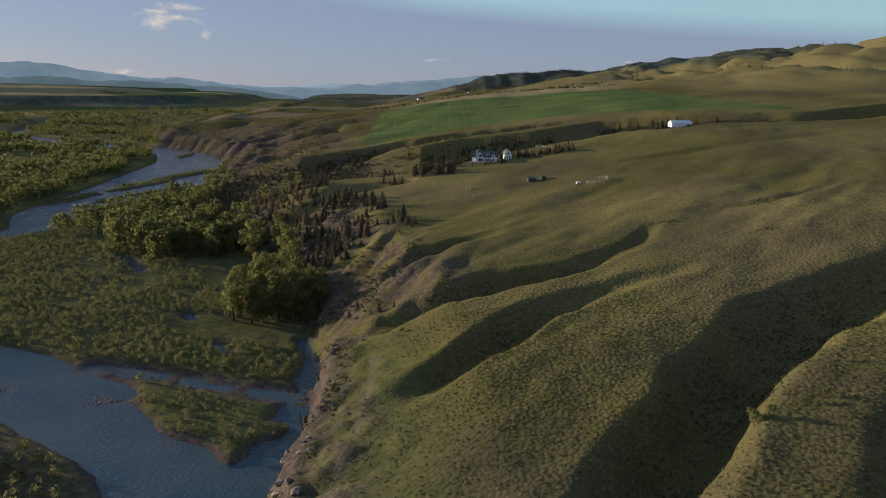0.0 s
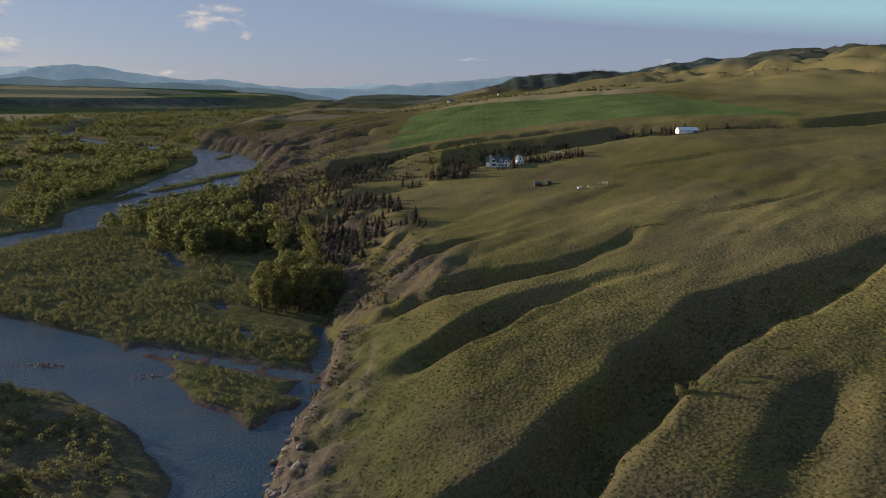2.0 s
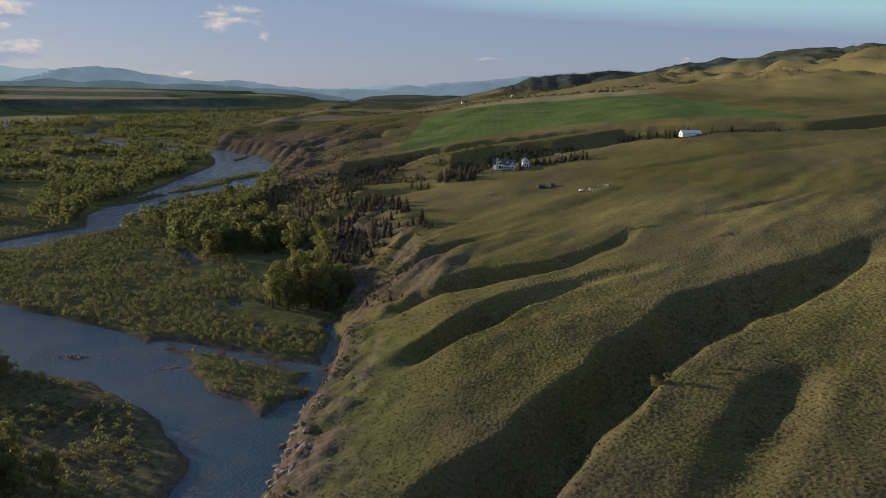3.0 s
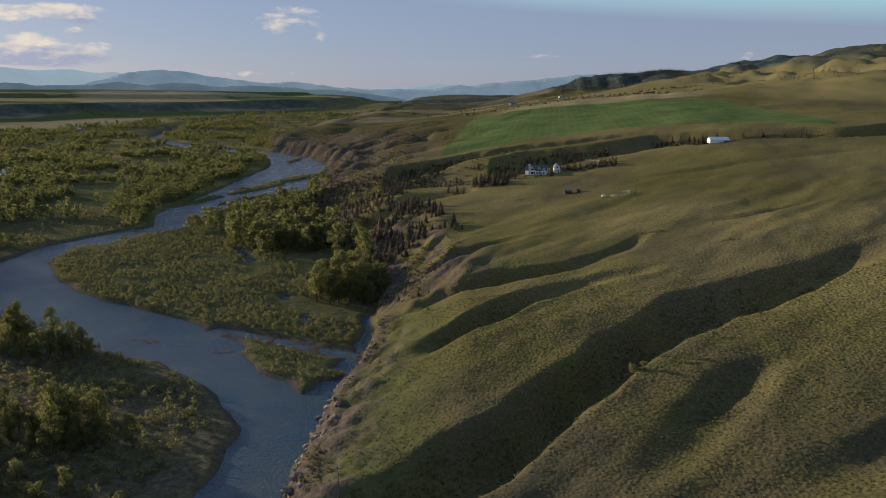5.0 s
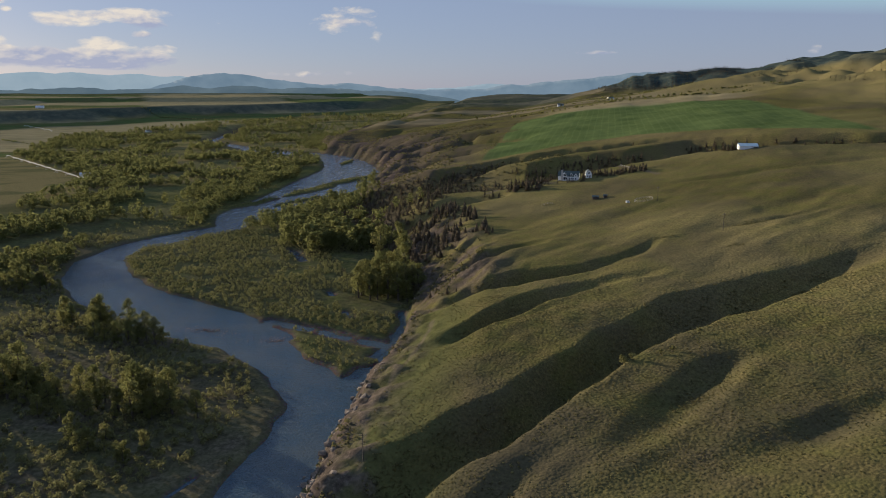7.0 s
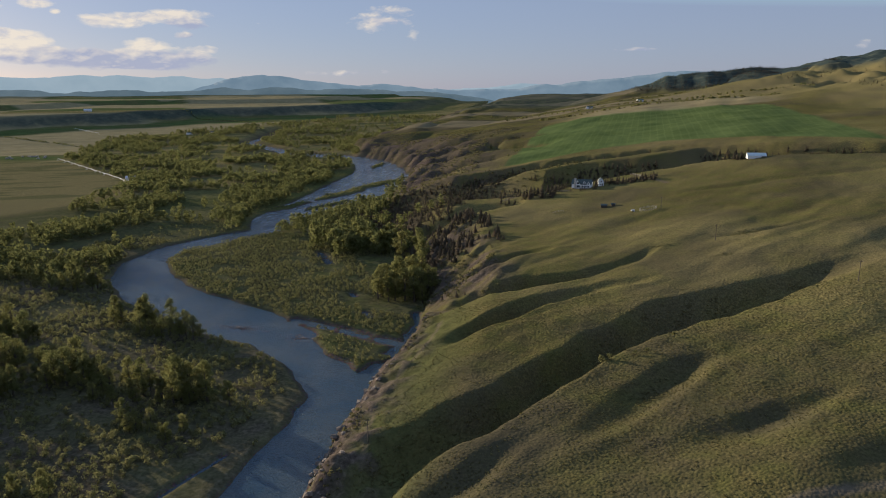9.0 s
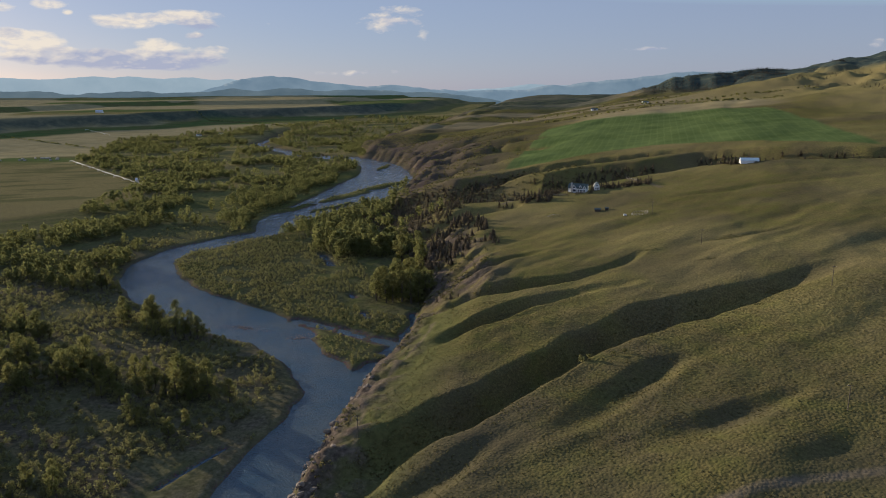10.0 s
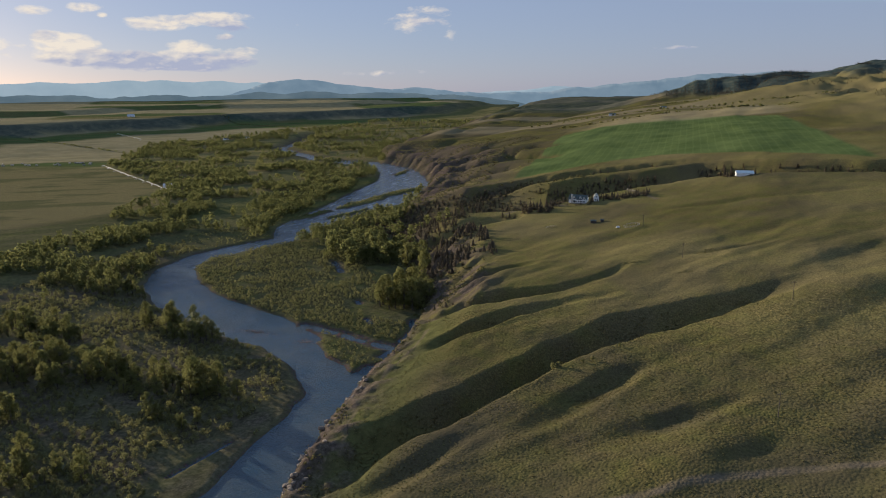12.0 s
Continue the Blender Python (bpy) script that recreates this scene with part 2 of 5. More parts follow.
# farm track over the near pasture
TRACK = [(85, 26), (98, 33), (109, 38), (121, 43), (129, 48), (143, 53), (160, 59), (188, 66), (260, 78)]
# western edge of the riverside woods: y, x
WOOD_EDGE = ([0, 324, 403, 529, 770, 1063, 1508, 2700], [-520, -536, -549, -611, -718, -1143, -1424, -1100])


def carve(X, Y, line, ripple, power):
    """Depth of a gully: the deepest of its tapered stretches, each with soft sides."""
    deep = np.zeros(X.shape)
    line = np.array(line, float)
    for p, q in zip(line[:-1], line[1:]):
        ex, ey = q[0] - p[0], q[1] - p[1]
        t = np.clip(((X - p[0]) * ex + (Y - p[1]) * ey) / (ex * ex + ey * ey), 0, 1)
        d2 = (X - p[0] - t * ex) ** 2 + (Y - p[1] - t * ey) ** 2
        half = (p[3] + t * (q[3] - p[3])) * ripple
        deep = np.maximum(deep, (p[2] + t * (q[2] - p[2])) * np.clip(1 - d2 / half ** 2, 0, 1) ** power)
    return deep


def capsule(X, Y, line):
    """How far inside a line with half widths: negative outside."""
    d, _, e = along(X, Y, line)
    return e[..., 0] - d


def bend(v, a, k1, b, k2):
    """A ramp of slope 1 up to a, k1 up to b and k2 after."""
    return np.minimum(v, a) + k1 * np.clip(v - a, 0, b - a) + k2 * np.maximum(v - b, 0)


def land(X, Y):
    """Height of the ground and its cover: bare face, gravel, gullies, water, islands, far woods with painted haze and
    shade.
    """
    d, side, e = along(X, Y, BLUFF)
    wob = 5.0 * fbm(X / 38, Y / 38, 3, 3) * step(0, 60, Y)
    s = d * side + wob
    up = 12.35 + 0.1463 * bend(X, 200, 0.55, 4000, 0.5) + 0.0806 * bend(Y, 600, 0.6, 1250, 0.10)
    reach = np.hypot(X - 60, Y + 80)
    up = np.maximum(up, step(900, 1500, Y) * (38 + 72 * step(1300, 4250, reach)))
    up = np.where(up < 26, 26 - (26 - up) * 0.72, up)
    for hx, hy, rx, ry, h in HILLS:
        up = up + h * np.exp(-((X - hx) / rx) ** 2 - ((Y - hy) / ry) ** 2)
    far = step(700, 1500, Y + 0.6 * np.abs(X))
    up = up + (1.6 + 10 * far) * fbm(X / (70 + 150 * far), Y / (70 + 150 * far), 4, 21)
    u, w = 0.75 * X + 0.66 * Y, 0.66 * X - 0.75 * Y
    near = (1 - far) * step(10, 60, s) * (0.25 + 0.75 * step(450, 330, Y))
    up = up + near * (2.6 * fbm(u / 150, w / 34, 3, 23) + 1.1 * fbm(u / 40, w / 17, 3, 25))
    # dissected rim of the uplands farther on
    rim = step(0, 60, s) * step(260, 120, s) * step(640, 760, Y)
    up = up - 11 * rim * np.clip(1 - 3.4 * np.abs(fbm(X / 110, Y / 110, 2, 27)), 0, 1)
    hilly = np.maximum(step(330, 700, X) * step(700, 1100, Y), 0.75 * step(-200, 60, X) * step(2250, 2600, Y))
    up = up - 56 * hilly * (0.30 - np.abs(fbm(X / 230, Y / 300, 4, 33)))
    folded = step(300, 520, X) * step(800, 1050, Y) * step(2500, 2200, Y)
    up = up + folded * (40 * (np.abs(fbm((X + 0.35 * Y) / 125, (Y - 0.35 * X) / 210, 3, 35)) - 0.2) + 16 * (np.abs(fbm(X / 48, Y / 90, 2, 36)) - 0.2))
    up = up + 0.35 * fbm(X / 9, Y / 9, 3, 5)
    gull = np.zeros(X.shape)
    wx, wy = X + 3.5 * fbm(X / 22, Y / 22, 2, 29), Y + 3.5 * fbm(X / 22, Y / 22, 2, 30)
    for n, g in enumerate(GULLIES):
        big = g[0][0] == 640
        ripple = 1 + (0.06 if big else 0.2) * fbm(X / (40 if big else 15), Y / (40 if big else 15), 3, 40 + n)
        gull = np.maximum(gull, carve(wx, wy, g, ripple, 1.2 if big else 1.7))
    wide = e[..., 0]
    t = np.clip(s / wide, 0, 1)
    face = 0.18 * step(0, 0.16, t) + 0.22 * step(700, 900, Y) * (step(0, 0.25, t) - t) + 0.82 * (1 - (1 - t) ** 1.35)
    rough = np.clip(1 - np.abs(t - 0.25) / 0.4, 0, 1)
    cliff = step(0.5, 4, s) * step(260, 225, Y) * step(20, 50, Y)
    slip = step(222, 262, Y) * step(440, 385, Y) * step(0, 14, s) * step(75, 45, s)
    rill = fbm((X + 0.4 * Y) / 7, (Y - 0.3 * X) / 7, 4, 61)
    floor = 1.5 + 0.8 * fbm(X / 45, Y / 45, 3, 71) + 0.25 * fbm(X / 6, Y / 6, 2, 73) + 0.006 * np.maximum(-X - 500, 0)
    z = np.where(s > 0, np.maximum(floor + (up - floor) * face - np.minimum(gull, 0.85 * np.maximum(up - floor, 0) * face) + (2.6 * rill + 30 * step(620, 800, Y) * (0.22 - np.abs(fbm((X + 0.5 * Y) / 60, (Y - 0.2 * X) / 60, 3, 67)))) * rough + 3.4 * slip * fbm((X - 0.5 * Y) / 11, (Y + 0.5 * X) / 26, 3, 68), 0.4 * floor), floor)
    ledge = step(14, 9, s + 5 * fbm(X / 9, Y / 9, 3, 62))
    z = z + cliff * step(46, 6, s) * (3.6 + 2.2 * fbm(X / 8, Y / 8, 3, 64)) + 1.6 * cliff * ledge * fbm(X / 2.6, Y / 2.6, 3, 66)
    td, ts, _ = along(X, Y, TERRACE)
    ts = -td * ts + 150 * fbm(X / 420, Y / 420, 4, 81)
    reach = np.hypot(X - 60, Y + 80)
    out = step(0, 460, -s)
    z = z + (s < 0) * 78 * np.clip((reach - 2000) / 2250, 0, 1)
    z = z + out * (36 * step(0, 105, ts) - 8 * step(110, 600, ts) + 16 * step(620, 700, ts + 0.2 * Y - 500) + 7 * step(100, 400, ts) * fbm(X / 420, Y / 420, 3, 83)) * (s < 0)
    bank = fbm(X / 11, Y / 11, 3, 91)
    wet = np.maximum(capsule(X, Y, RIVER), np.maximum(capsule(X, Y, SIDE), capsule(X, Y, SHALLOW)))
    wet = np.where(s > 6, -50, wet) + 2.2 * bank
    isle = capsule(X, Y, ISLAND) + 2 * bank
    for b in BARS:
        isle = np.maximum(isle, capsule(X + 7 * fbm(X / 45, Y / 45, 2, 95), Y, b) + 7 * bank)
    for p in PONDS:
        wet = np.maximum(wet, 1.6 * (capsule(X, Y, p) + 0.8 * bank))
    wet = np.minimum(wet, -isle * 1.2)
    bed = -1.3 + 0.5 * fbm(X / 5, Y / 5, 2, 93) + 1.0 * step(0.02, 0.3, fbm(X / 16, Y / 34, 2, 94)) * step(560, 640, Y)
    # stony riffle that breaks the surface
    riffle = np.exp(-((X + 157) / 19) ** 2 - ((Y - 215) / 5) ** 2) + 0.85 * np.exp(-((X + 112) / 12) ** 2 - ((Y - 209) / 7) ** 2)
    shoal = np.exp(-np.maximum(-capsule(X, Y, SHALLOW), 0) ** 2 / 30)
    bed = bed + 1.42 * np.maximum(riffle, 0.85 * shoal) + 0.8 * riffle * fbm(X / 2.2, Y / 2.2, 2, 97)
    z = z + (bed - z) * step(-4.5, 3.0, wet)
    scar = fbm(X / 30, Y / 30, 3, 65)
    tan = rough * (0.5 + 0.25 * step(110, 180, Y)) * step(700, 450, Y)
    earth = step(222, 262, Y) * step(440, 385, Y) * step(3, 9, s) * step(70, 40, s) * 0.9 + step(560, 660, Y) * step(1500, 1300, Y) * step(2, 10, s) * np.maximum(1.0 * step(85, 45, s), 0.75 * step(190, 110, s))
    tan = np.maximum(tan, earth)
    bare = np.maximum(tan * step(-0.5, 0.1, rill + scar), rough * step(0, 3, s) * step(0.02, 0.3, rill + 0.6 * scar + 0.45 * step(0.35, 0.05, t) * step(230, 120, Y) + 0.2 * step(900, 1100, Y)))
    bare = np.maximum(bare, np.maximum(cliff * ledge * 0.95, 0.75 * step(640, 760, Y) * step(1500, 1350, Y) * step(2, 12, s) * step(120, 60, s + 30 * scar)))
    gravel = step(-2.6, -0.6, wet + 1.5 * bank + 2.0 * np.exp(-((X + 70) / 30) ** 2 - ((Y - 178) / 14) ** 2)) * (1 - step(5, 12, s))
    woods_haze_shade = np.maximum(step(2250, 2450, Y) * step(-420, -250, X) * step(118, 150, z), 0.7 * step(1500, 1750, Y) * step(178, 204, z + 26 * fbm(X / 120, Y / 120, 3, 99)) * (s > 60))
    # bluish haze over the far eroded hills, put in as woods cover
    woods_haze_shade = np.maximum(woods_haze_shade, 0.6 * step(2350, 2600, Y) * step(0, -150, X) * (s > 40))
    # terrace face: trees, and the slope's shade painted with the same cover
    woods_haze_shade = np.maximum(woods_haze_shade, out * (s < 0) * step(4, 40, ts + 30 * fbm(X / 90, Y / 90, 3, 98)) * step(150, 70, ts + 40 * fbm(X / 120, Y / 120, 3, 96)) * 0.85 * (reach > 1400))
    verdant = out * (s < 0) * step(-190, -150, ts) * step(12, -12, ts) * (reach > 1500)
    return z, s, bare, gravel, gull, wet, isle, woods_haze_shade, verdant


def open_ground(x, y):
    """Grassy glades in the riverside woods, long across the valley."""
    u, v = (0.8 * x + 0.6 * y) / 105, (0.8 * y - 0.6 * x) / 30
    return step(0.08, 0.20, fbm(u, v, 3, 55)) * step(-200, -260, x)


def ground_z(x, y):
    return land(np.atleast_1d(np.array(x, float)), np.atleast_1d(np.array(y, float)))[0]


# ---- materials ----
def material(name):
    m = bpy.data.materials.new(name)
    m.use_nodes = True
    t = m.node_tree
    return m, t, t.nodes["Principled BSDF"]


def node(t, kind, ins=None, **props):
    n = t.nodes.new(kind)
    for key, value in props.items():
        setattr(n, key, value)
    for key, value in (ins or {}).items():
        if hasattr(value, "node"):
            t.links.new(value, n.inputs[key])
        else:
            n.inputs[key].default_value = value
    return n


def noise_of(t, scale, detail=4.0, rough=0.6, vec=None):
    if vec is None:
        vec = node(t, "ShaderNodeNewGeometry").outputs["Position"]
    return node(t, "ShaderNodeTexNoise", {"Vector": vec, "Scale": scale, "Detail": detail, "Roughness": rough}).outputs[0]


def ramp(t, fac, stops):
    n = node(t, "ShaderNodeValToRGB", {"Fac": fac})
    el = n.color_ramp.elements
    while len(el) < len(stops):
        el.new(0.5)
    for k, (p, c) in enumerate(stops):
        el[k].position, el[k].color = p, (*c, 1)
    return n.outputs[0]


def blend(t, fac, a, b, mode="MIX"):
    n = node(t, "ShaderNodeMix", data_type="RGBA", blend_type=mode)
    for k, v in ((0, fac), (6, a), (7, b)):
        if hasattr(v, "node"):
            t.links.new(v, n.inputs[k])
        else:
            n.inputs[k].default_value = v if k == 0 else (*v, 1)
    return n.outputs[2]


def bump(t, bsdf, height, strength, distance):
    b = node(t, "ShaderNodeBump", {"Height": height, "Strength": strength, "Distance": distance})
    t.links.new(b.outputs[0], bsdf.inputs["Normal"])


def plain(name, color, rough=0.6, var=0.12, scale=1.5, metal=0.0, relief=0.02):
    m, t, b = material(name)
    n = noise_of(t, scale, 5)
    lo, hi = [c * (1 - var) for c in color], [min(1, c * (1 + var)) for c in color]
    t.links.new(ramp(t, n, [(0.3, lo), (0.7, hi)]), b.inputs["Base Color"])
    b.inputs["Roughness"].default_value, b.inputs["Metallic"].default_value = rough, metal
    bump(t, b, noise_of(t, scale * 6, 4), 0.4, relief)
    return m


def ground_material():
    m, t, b = material("prairie_ground")
    cover = node(t, "ShaderNodeVertexColor", layer_name="cover")
    crops = node(t, "ShaderNodeVertexColor", layer_name="crops")
    extra = node(t, "ShaderNodeVertexColor", layer_name="extra")
    se = node(t, "ShaderNodeSeparateColor", {"Color": extra.outputs[0]})
    sc = node(t, "ShaderNodeSeparateColor", {"Color": cover.outputs[0]})
    sk = node(t, "ShaderNodeSeparateColor", {"Color": crops.outputs[0]})
    fine, mid, wide = noise_of(t, 1.1, 5, 0.7), noise_of(t, 0.09, 5), noise_of(t, 0.012, 4)
    grass = ramp(t, fine, [(0.36, (0.060, 0.051, 0.022)), (0.5, (0.102, 0.086, 0.035)), (0.64, (0.152, 0.125, 0.050))])
    green = ramp(t, fine, [(0.33, (0.065, 0.065, 0.022)), (0.67, (0.126, 0.117, 0.038))])
    dry = ramp(t, fine, [(0.3, (0.050, 0.043, 0.029)), (0.7, (0.098, 0.081, 0.051))])
    col = blend(t, ramp(t, mid, [(0.40, (0, 0, 0)), (0.62, (1, 1, 1))]), grass, green)
    col = blend(t, ramp(t, wide, [(0.46, (0, 0, 0)), (0.62, (0.75,) * 3)]), col, dry)
    col = blend(t, sk.outputs[1], col, dry)
    golden = ramp(t, fine, [(0.34, (0.130, 0.105, 0.046)), (0.5, (0.230, 0.188, 0.082)), (0.66, (0.320, 0.262, 0.122))])
    col = blend(t, crops.outputs[1], col, golden)
    # low dark shrubs closing over the grass
    clump = ramp(t, noise_of(t, 0.62, 3, 0.62), [(0.50, (0, 0, 0)), (0.60, (0.22,) * 3)])
    col = blend(t, clump, col, (0.030, 0.033, 0.016))
    crop = ramp(t, noise_of(t, 0.02, 3), [(0.3, (0.060, 0.086, 0.030)), (0.7, (0.100, 0.132, 0.048))])
    rows = node(t, "ShaderNodeTexWave", {"Vector": node(t, "ShaderNodeNewGeometry").outputs["Position"], "Scale": 0.035, "Distortion": 1.5, "Detail": 3.0})
    crop = blend(t, ramp(t, rows.outputs["Fac"], [(0.80, (0, 0, 0)), (1.0, (0.12,) * 3)]), crop, (0.17, 0.21, 0.085))
    col = blend(t, sk.outputs[0], col, crop)
    meadow = ramp(t, noise_of(t, 0.25, 5, 0.7), [(0.3, (0.046, 0.050, 0.021)), (0.55, (0.092, 0.094, 0.037)), (0.8, (0.135, 0.130, 0.054))])
    col = blend(t, sc.outputs[2], col, meadow)
    glade = ramp(t, noise_of(t, 0.3, 5, 0.7), [(0.32, (0.070, 0.070, 0.030)), (0.55, (0.125, 0.118, 0.050)), (0.75, (0.175, 0.158, 0.072))])
    col = blend(t, se.outputs[1], col, glade)
    tan = ramp(t, noise_of(t, 0.03, 4), [(0.35, (0.29, 0.235, 0.140)), (0.65, (0.39, 0.315, 0.195))])
    col = blend(t, se.outputs[2], col, tan)
    # far woods; bluish haze and slope shade are put into this colour
    woods = ramp(t, noise_of(t, 0.035, 5, 0.7), [(0.35, (0.030, 0.044, 0.043)), (0.5, (0.050, 0.066, 0.060)), (0.68, (0.105, 0.110, 0.078))])
    col = blend(t, se.outputs[0], col, woods)
    soil = ramp(t, noise_of(t, 0.5, 6, 0.72), [(0.30, (0.034, 0.028, 0.024)), (0.5, (0.078, 0.061, 0.051)), (0.70, (0.165, 0.128, 0.108))])
    col = blend(t, sc.outputs[0], col, soil)
    stones = node(t, "ShaderNodeTexVoronoi", {"Vector": node(t, "ShaderNodeNewGeometry").outputs["Position"], "Scale": 1.6})
    gravel = blend(t, 0.45, ramp(t, noise_of(t, 0.6, 5), [(0.3, (0.040, 0.034, 0.031)), (0.7, (0.110, 0.088, 0.077))]), stones.outputs["Color"], "SOFT_LIGHT")
    col = blend(t, sc.outputs[1], col, gravel)
    path = ramp(t, fine, [(0.3, (0.085, 0.07, 0.05)), (0.7, (0.17, 0.135, 0.10))])
    col = blend(t, sk.outputs[2], col, path)
    t.links.new(col, b.inputs["Base Color"])
    b.inputs["Roughness"].default_value = 0.95
    b.inputs["Specular IOR Level"].default_value = 0.0
    pos = node(t, "ShaderNodeNewGeometry").outputs["Position"]
    domes = node(t, "ShaderNodeTexVoronoi", {"Vector": pos, "Scale": 0.85, "Smoothness": 0.35}, feature="SMOOTH_F1").outputs["Distance"]
    h = node(t, "ShaderNodeMath", {0: noise_of(t, 1.6, 4, 0.6), 1: 0.3, 2: noise_of(t, 0.10, 3)}, operation="MULTIPLY_ADD").outputs[0]
    h = node(t, "ShaderNodeMath", {0: domes, 1: -1.0, 2: h}, operation="MULTIPLY_ADD").outputs[0]
    even = node(t, "ShaderNodeMath", {0: sc.outputs[2], 1: sk.outputs[0]}, operation="MAXIMUM").outputs[0]
    even = node(t, "ShaderNodeMath", {0: even, 1: sk.outputs[1]}, operation="MAXIMUM").outputs[0]
    tall = node(t, "ShaderNodeMath", {0: even, 1: -0.7, 2: 1.0}, operation="MULTIPLY_ADD").outputs[0]
    bump(t, b, h, node(t, "ShaderNodeMath", {0: tall, 1: extra.outputs[1]}, operation="MULTIPLY").outputs[0], 0.27)
    return m


def leaf_material(name, dark, light, trans=0.25, rough=0.6):
    m, t, b = material(name)
    g = node(t, "ShaderNodeNewGeometry")
    info = node(t, "ShaderNodeObjectInfo")
    v = node(t, "ShaderNodeMath", {0: g.outputs["Random Per Island"], 1: 0.6, 2: info.outputs["Random"]}, operation="MULTIPLY_ADD").outputs[0]
    v = node(t, "ShaderNodeMath", {0: v, 1: noise_of(t, 0.10, 3)}, operation="ADD").outputs[0]
    v = node(t, "ShaderNodeMath", {0: v, 1: 0.42}, operation="MULTIPLY").outputs[0]
    col = ramp(t, v, [(0.2, dark), (0.85, light)])
    t.links.new(col, b.inputs["Base Color"])
    b.inputs["Roughness"].default_value = rough
    b.inputs["Specular IOR Level"].default_value = 0.0
    tr = node(t, "ShaderNodeBsdfTranslucent", {"Color": col})
    mx = node(t, "ShaderNodeMixShader", {0: trans, 1: b.outputs[0], 2: tr.outputs[0]})
    t.links.new(mx.outputs[0], t.nodes["Material Output"].inputs[0])
    return m


def water_material():
    m, t, b = material("river_water")
    pos = node(t, "ShaderNodeNewGeometry").outputs["Position"]
    depth = noise_of(t, 0.035, 4)
    col = ramp(t, depth, [(0.35, (0.028, 0.058, 0.088)), (0.65, (0.062, 0.080, 0.092))])
    # white water over the stones upstream, with sky reflection painted into the same streaks
    sep = node(t, "ShaderNodeSeparateXYZ", {"Vector": pos})
    reach = node(t, "ShaderNodeMapRange", {"Value": sep.outputs[1], "From Min": 300.0, "From Max": 640.0})
    streak = node(t, "ShaderNodeMapping", {"Vector": pos, "Rotation": (0, 0, 0.1), "Scale": (0.16, 0.035, 1)})
    foam_sheen = ramp(t, noise_of(t, 1.0, 6, 0.7, streak.outputs[0]), [(0.52, (0, 0, 0)), (0.72, (0.7,) * 3)])
    foam_sheen = node(t, "ShaderNodeMath", {0: foam_sheen, 1: reach.outputs[0]}, operation="MULTIPLY").outputs[0]
    t.links.new(blend(t, foam_sheen, col, (0.55, 0.60, 0.68)), b.inputs["Base Color"])
    b.inputs["Roughness"].default_value = 0.07
    b.inputs["IOR"].default_value = 1.33
    stretch = node(t, "ShaderNodeMapping", {"Vector": pos, "Rotation": (0, 0, 0.5), "Scale": (0.22, 0.50, 1)})
    waves = noise_of(t, 1.0, 5, 0.62, stretch.outputs[0])
    chop = noise_of(t, 0.9, 3, 0.6)
    h = node(t, "ShaderNodeMath", {0: waves, 1: chop}, operation="ADD").outputs[0]
    bump(t, b, h, 1.0, 0.5)
    return m


def haze_glow_material(name, dark, light):
    """Ranges far behind the rest: the bluish air between is put in as emission."""
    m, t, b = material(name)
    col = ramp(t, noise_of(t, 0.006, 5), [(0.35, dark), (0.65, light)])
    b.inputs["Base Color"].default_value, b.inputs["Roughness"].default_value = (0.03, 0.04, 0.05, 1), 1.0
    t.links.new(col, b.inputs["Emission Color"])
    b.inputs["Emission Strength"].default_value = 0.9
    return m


MAT_GROUND = ground_material()
MAT_WATER = water_material()
MAT_COTTON = leaf_material("cottonwood_leaves", (0.152, 0.160, 0.060), (0.250, 0.236, 0.088), 0.62)
MAT_WILLOW = leaf_material("willow_leaves", (0.125, 0.124, 0.054), (0.225, 0.212, 0.090), 0.5)
MAT_SPRUCE = leaf_material("conifer_needles", (0.068, 0.060, 0.042), (0.170, 0.132, 0.088), 0.3)
MAT_SAGE = leaf_material("snowberry_leaves", (0.085, 0.082, 0.038), (0.190, 0.168, 0.076), 0.3)
MAT_BARK = plain("bark", (0.085, 0.068, 0.052), 0.9, 0.3, 2.0)
MAT_MOUNT = haze_glow_material("hazy_range", (0.190, 0.250, 0.290), (0.220, 0.278, 0.315))
MAT_FAR = haze_glow_material("hazy_hills", (0.095, 0.140, 0.178), (0.130, 0.178, 0.215))
MAT_LOW = haze_glow_material("hazy_foothills", (0.052, 0.078, 0.092), (0.080, 0.108, 0.118))
MAT_WHITE = plain("white_siding", (0.78, 0.77, 0.74), 0.6, 0.06, 0.8)
MAT_ROOFG = plain("dark_green_roof", (0.055, 0.075, 0.070), 0.55, 0.2, 1.0)
MAT_ROOFM = plain("galvanised_roof", (0.50, 0.54, 0.60), 0.4, 0.08, 0.6, 0.3)
MAT_GLASS = plain("window_glass", (0.03, 0.04, 0.05), 0.08, 0.2, 1.0)
MAT_STONE = plain("pale_stone", (0.50, 0.47, 0.43), 0.85, 0.2, 2.0)
MAT_WOOD = plain("weathered_wood", (0.075, 0.060, 0.048), 0.85, 0.3, 3.0)
MAT_RAIL = plain("bleached_rail", (0.33, 0.30, 0.26), 0.8, 0.2, 3.0)
MAT_COBBLE = plain("wet_cobble", (0.110, 0.062, 0.050), 0.85, 0.35, 0.6, 0, 0.05)
MAT_ROCK = plain("sandstone", (0.165, 0.125, 0.096), 0.9, 0.35, 0.7, 0, 0.1)


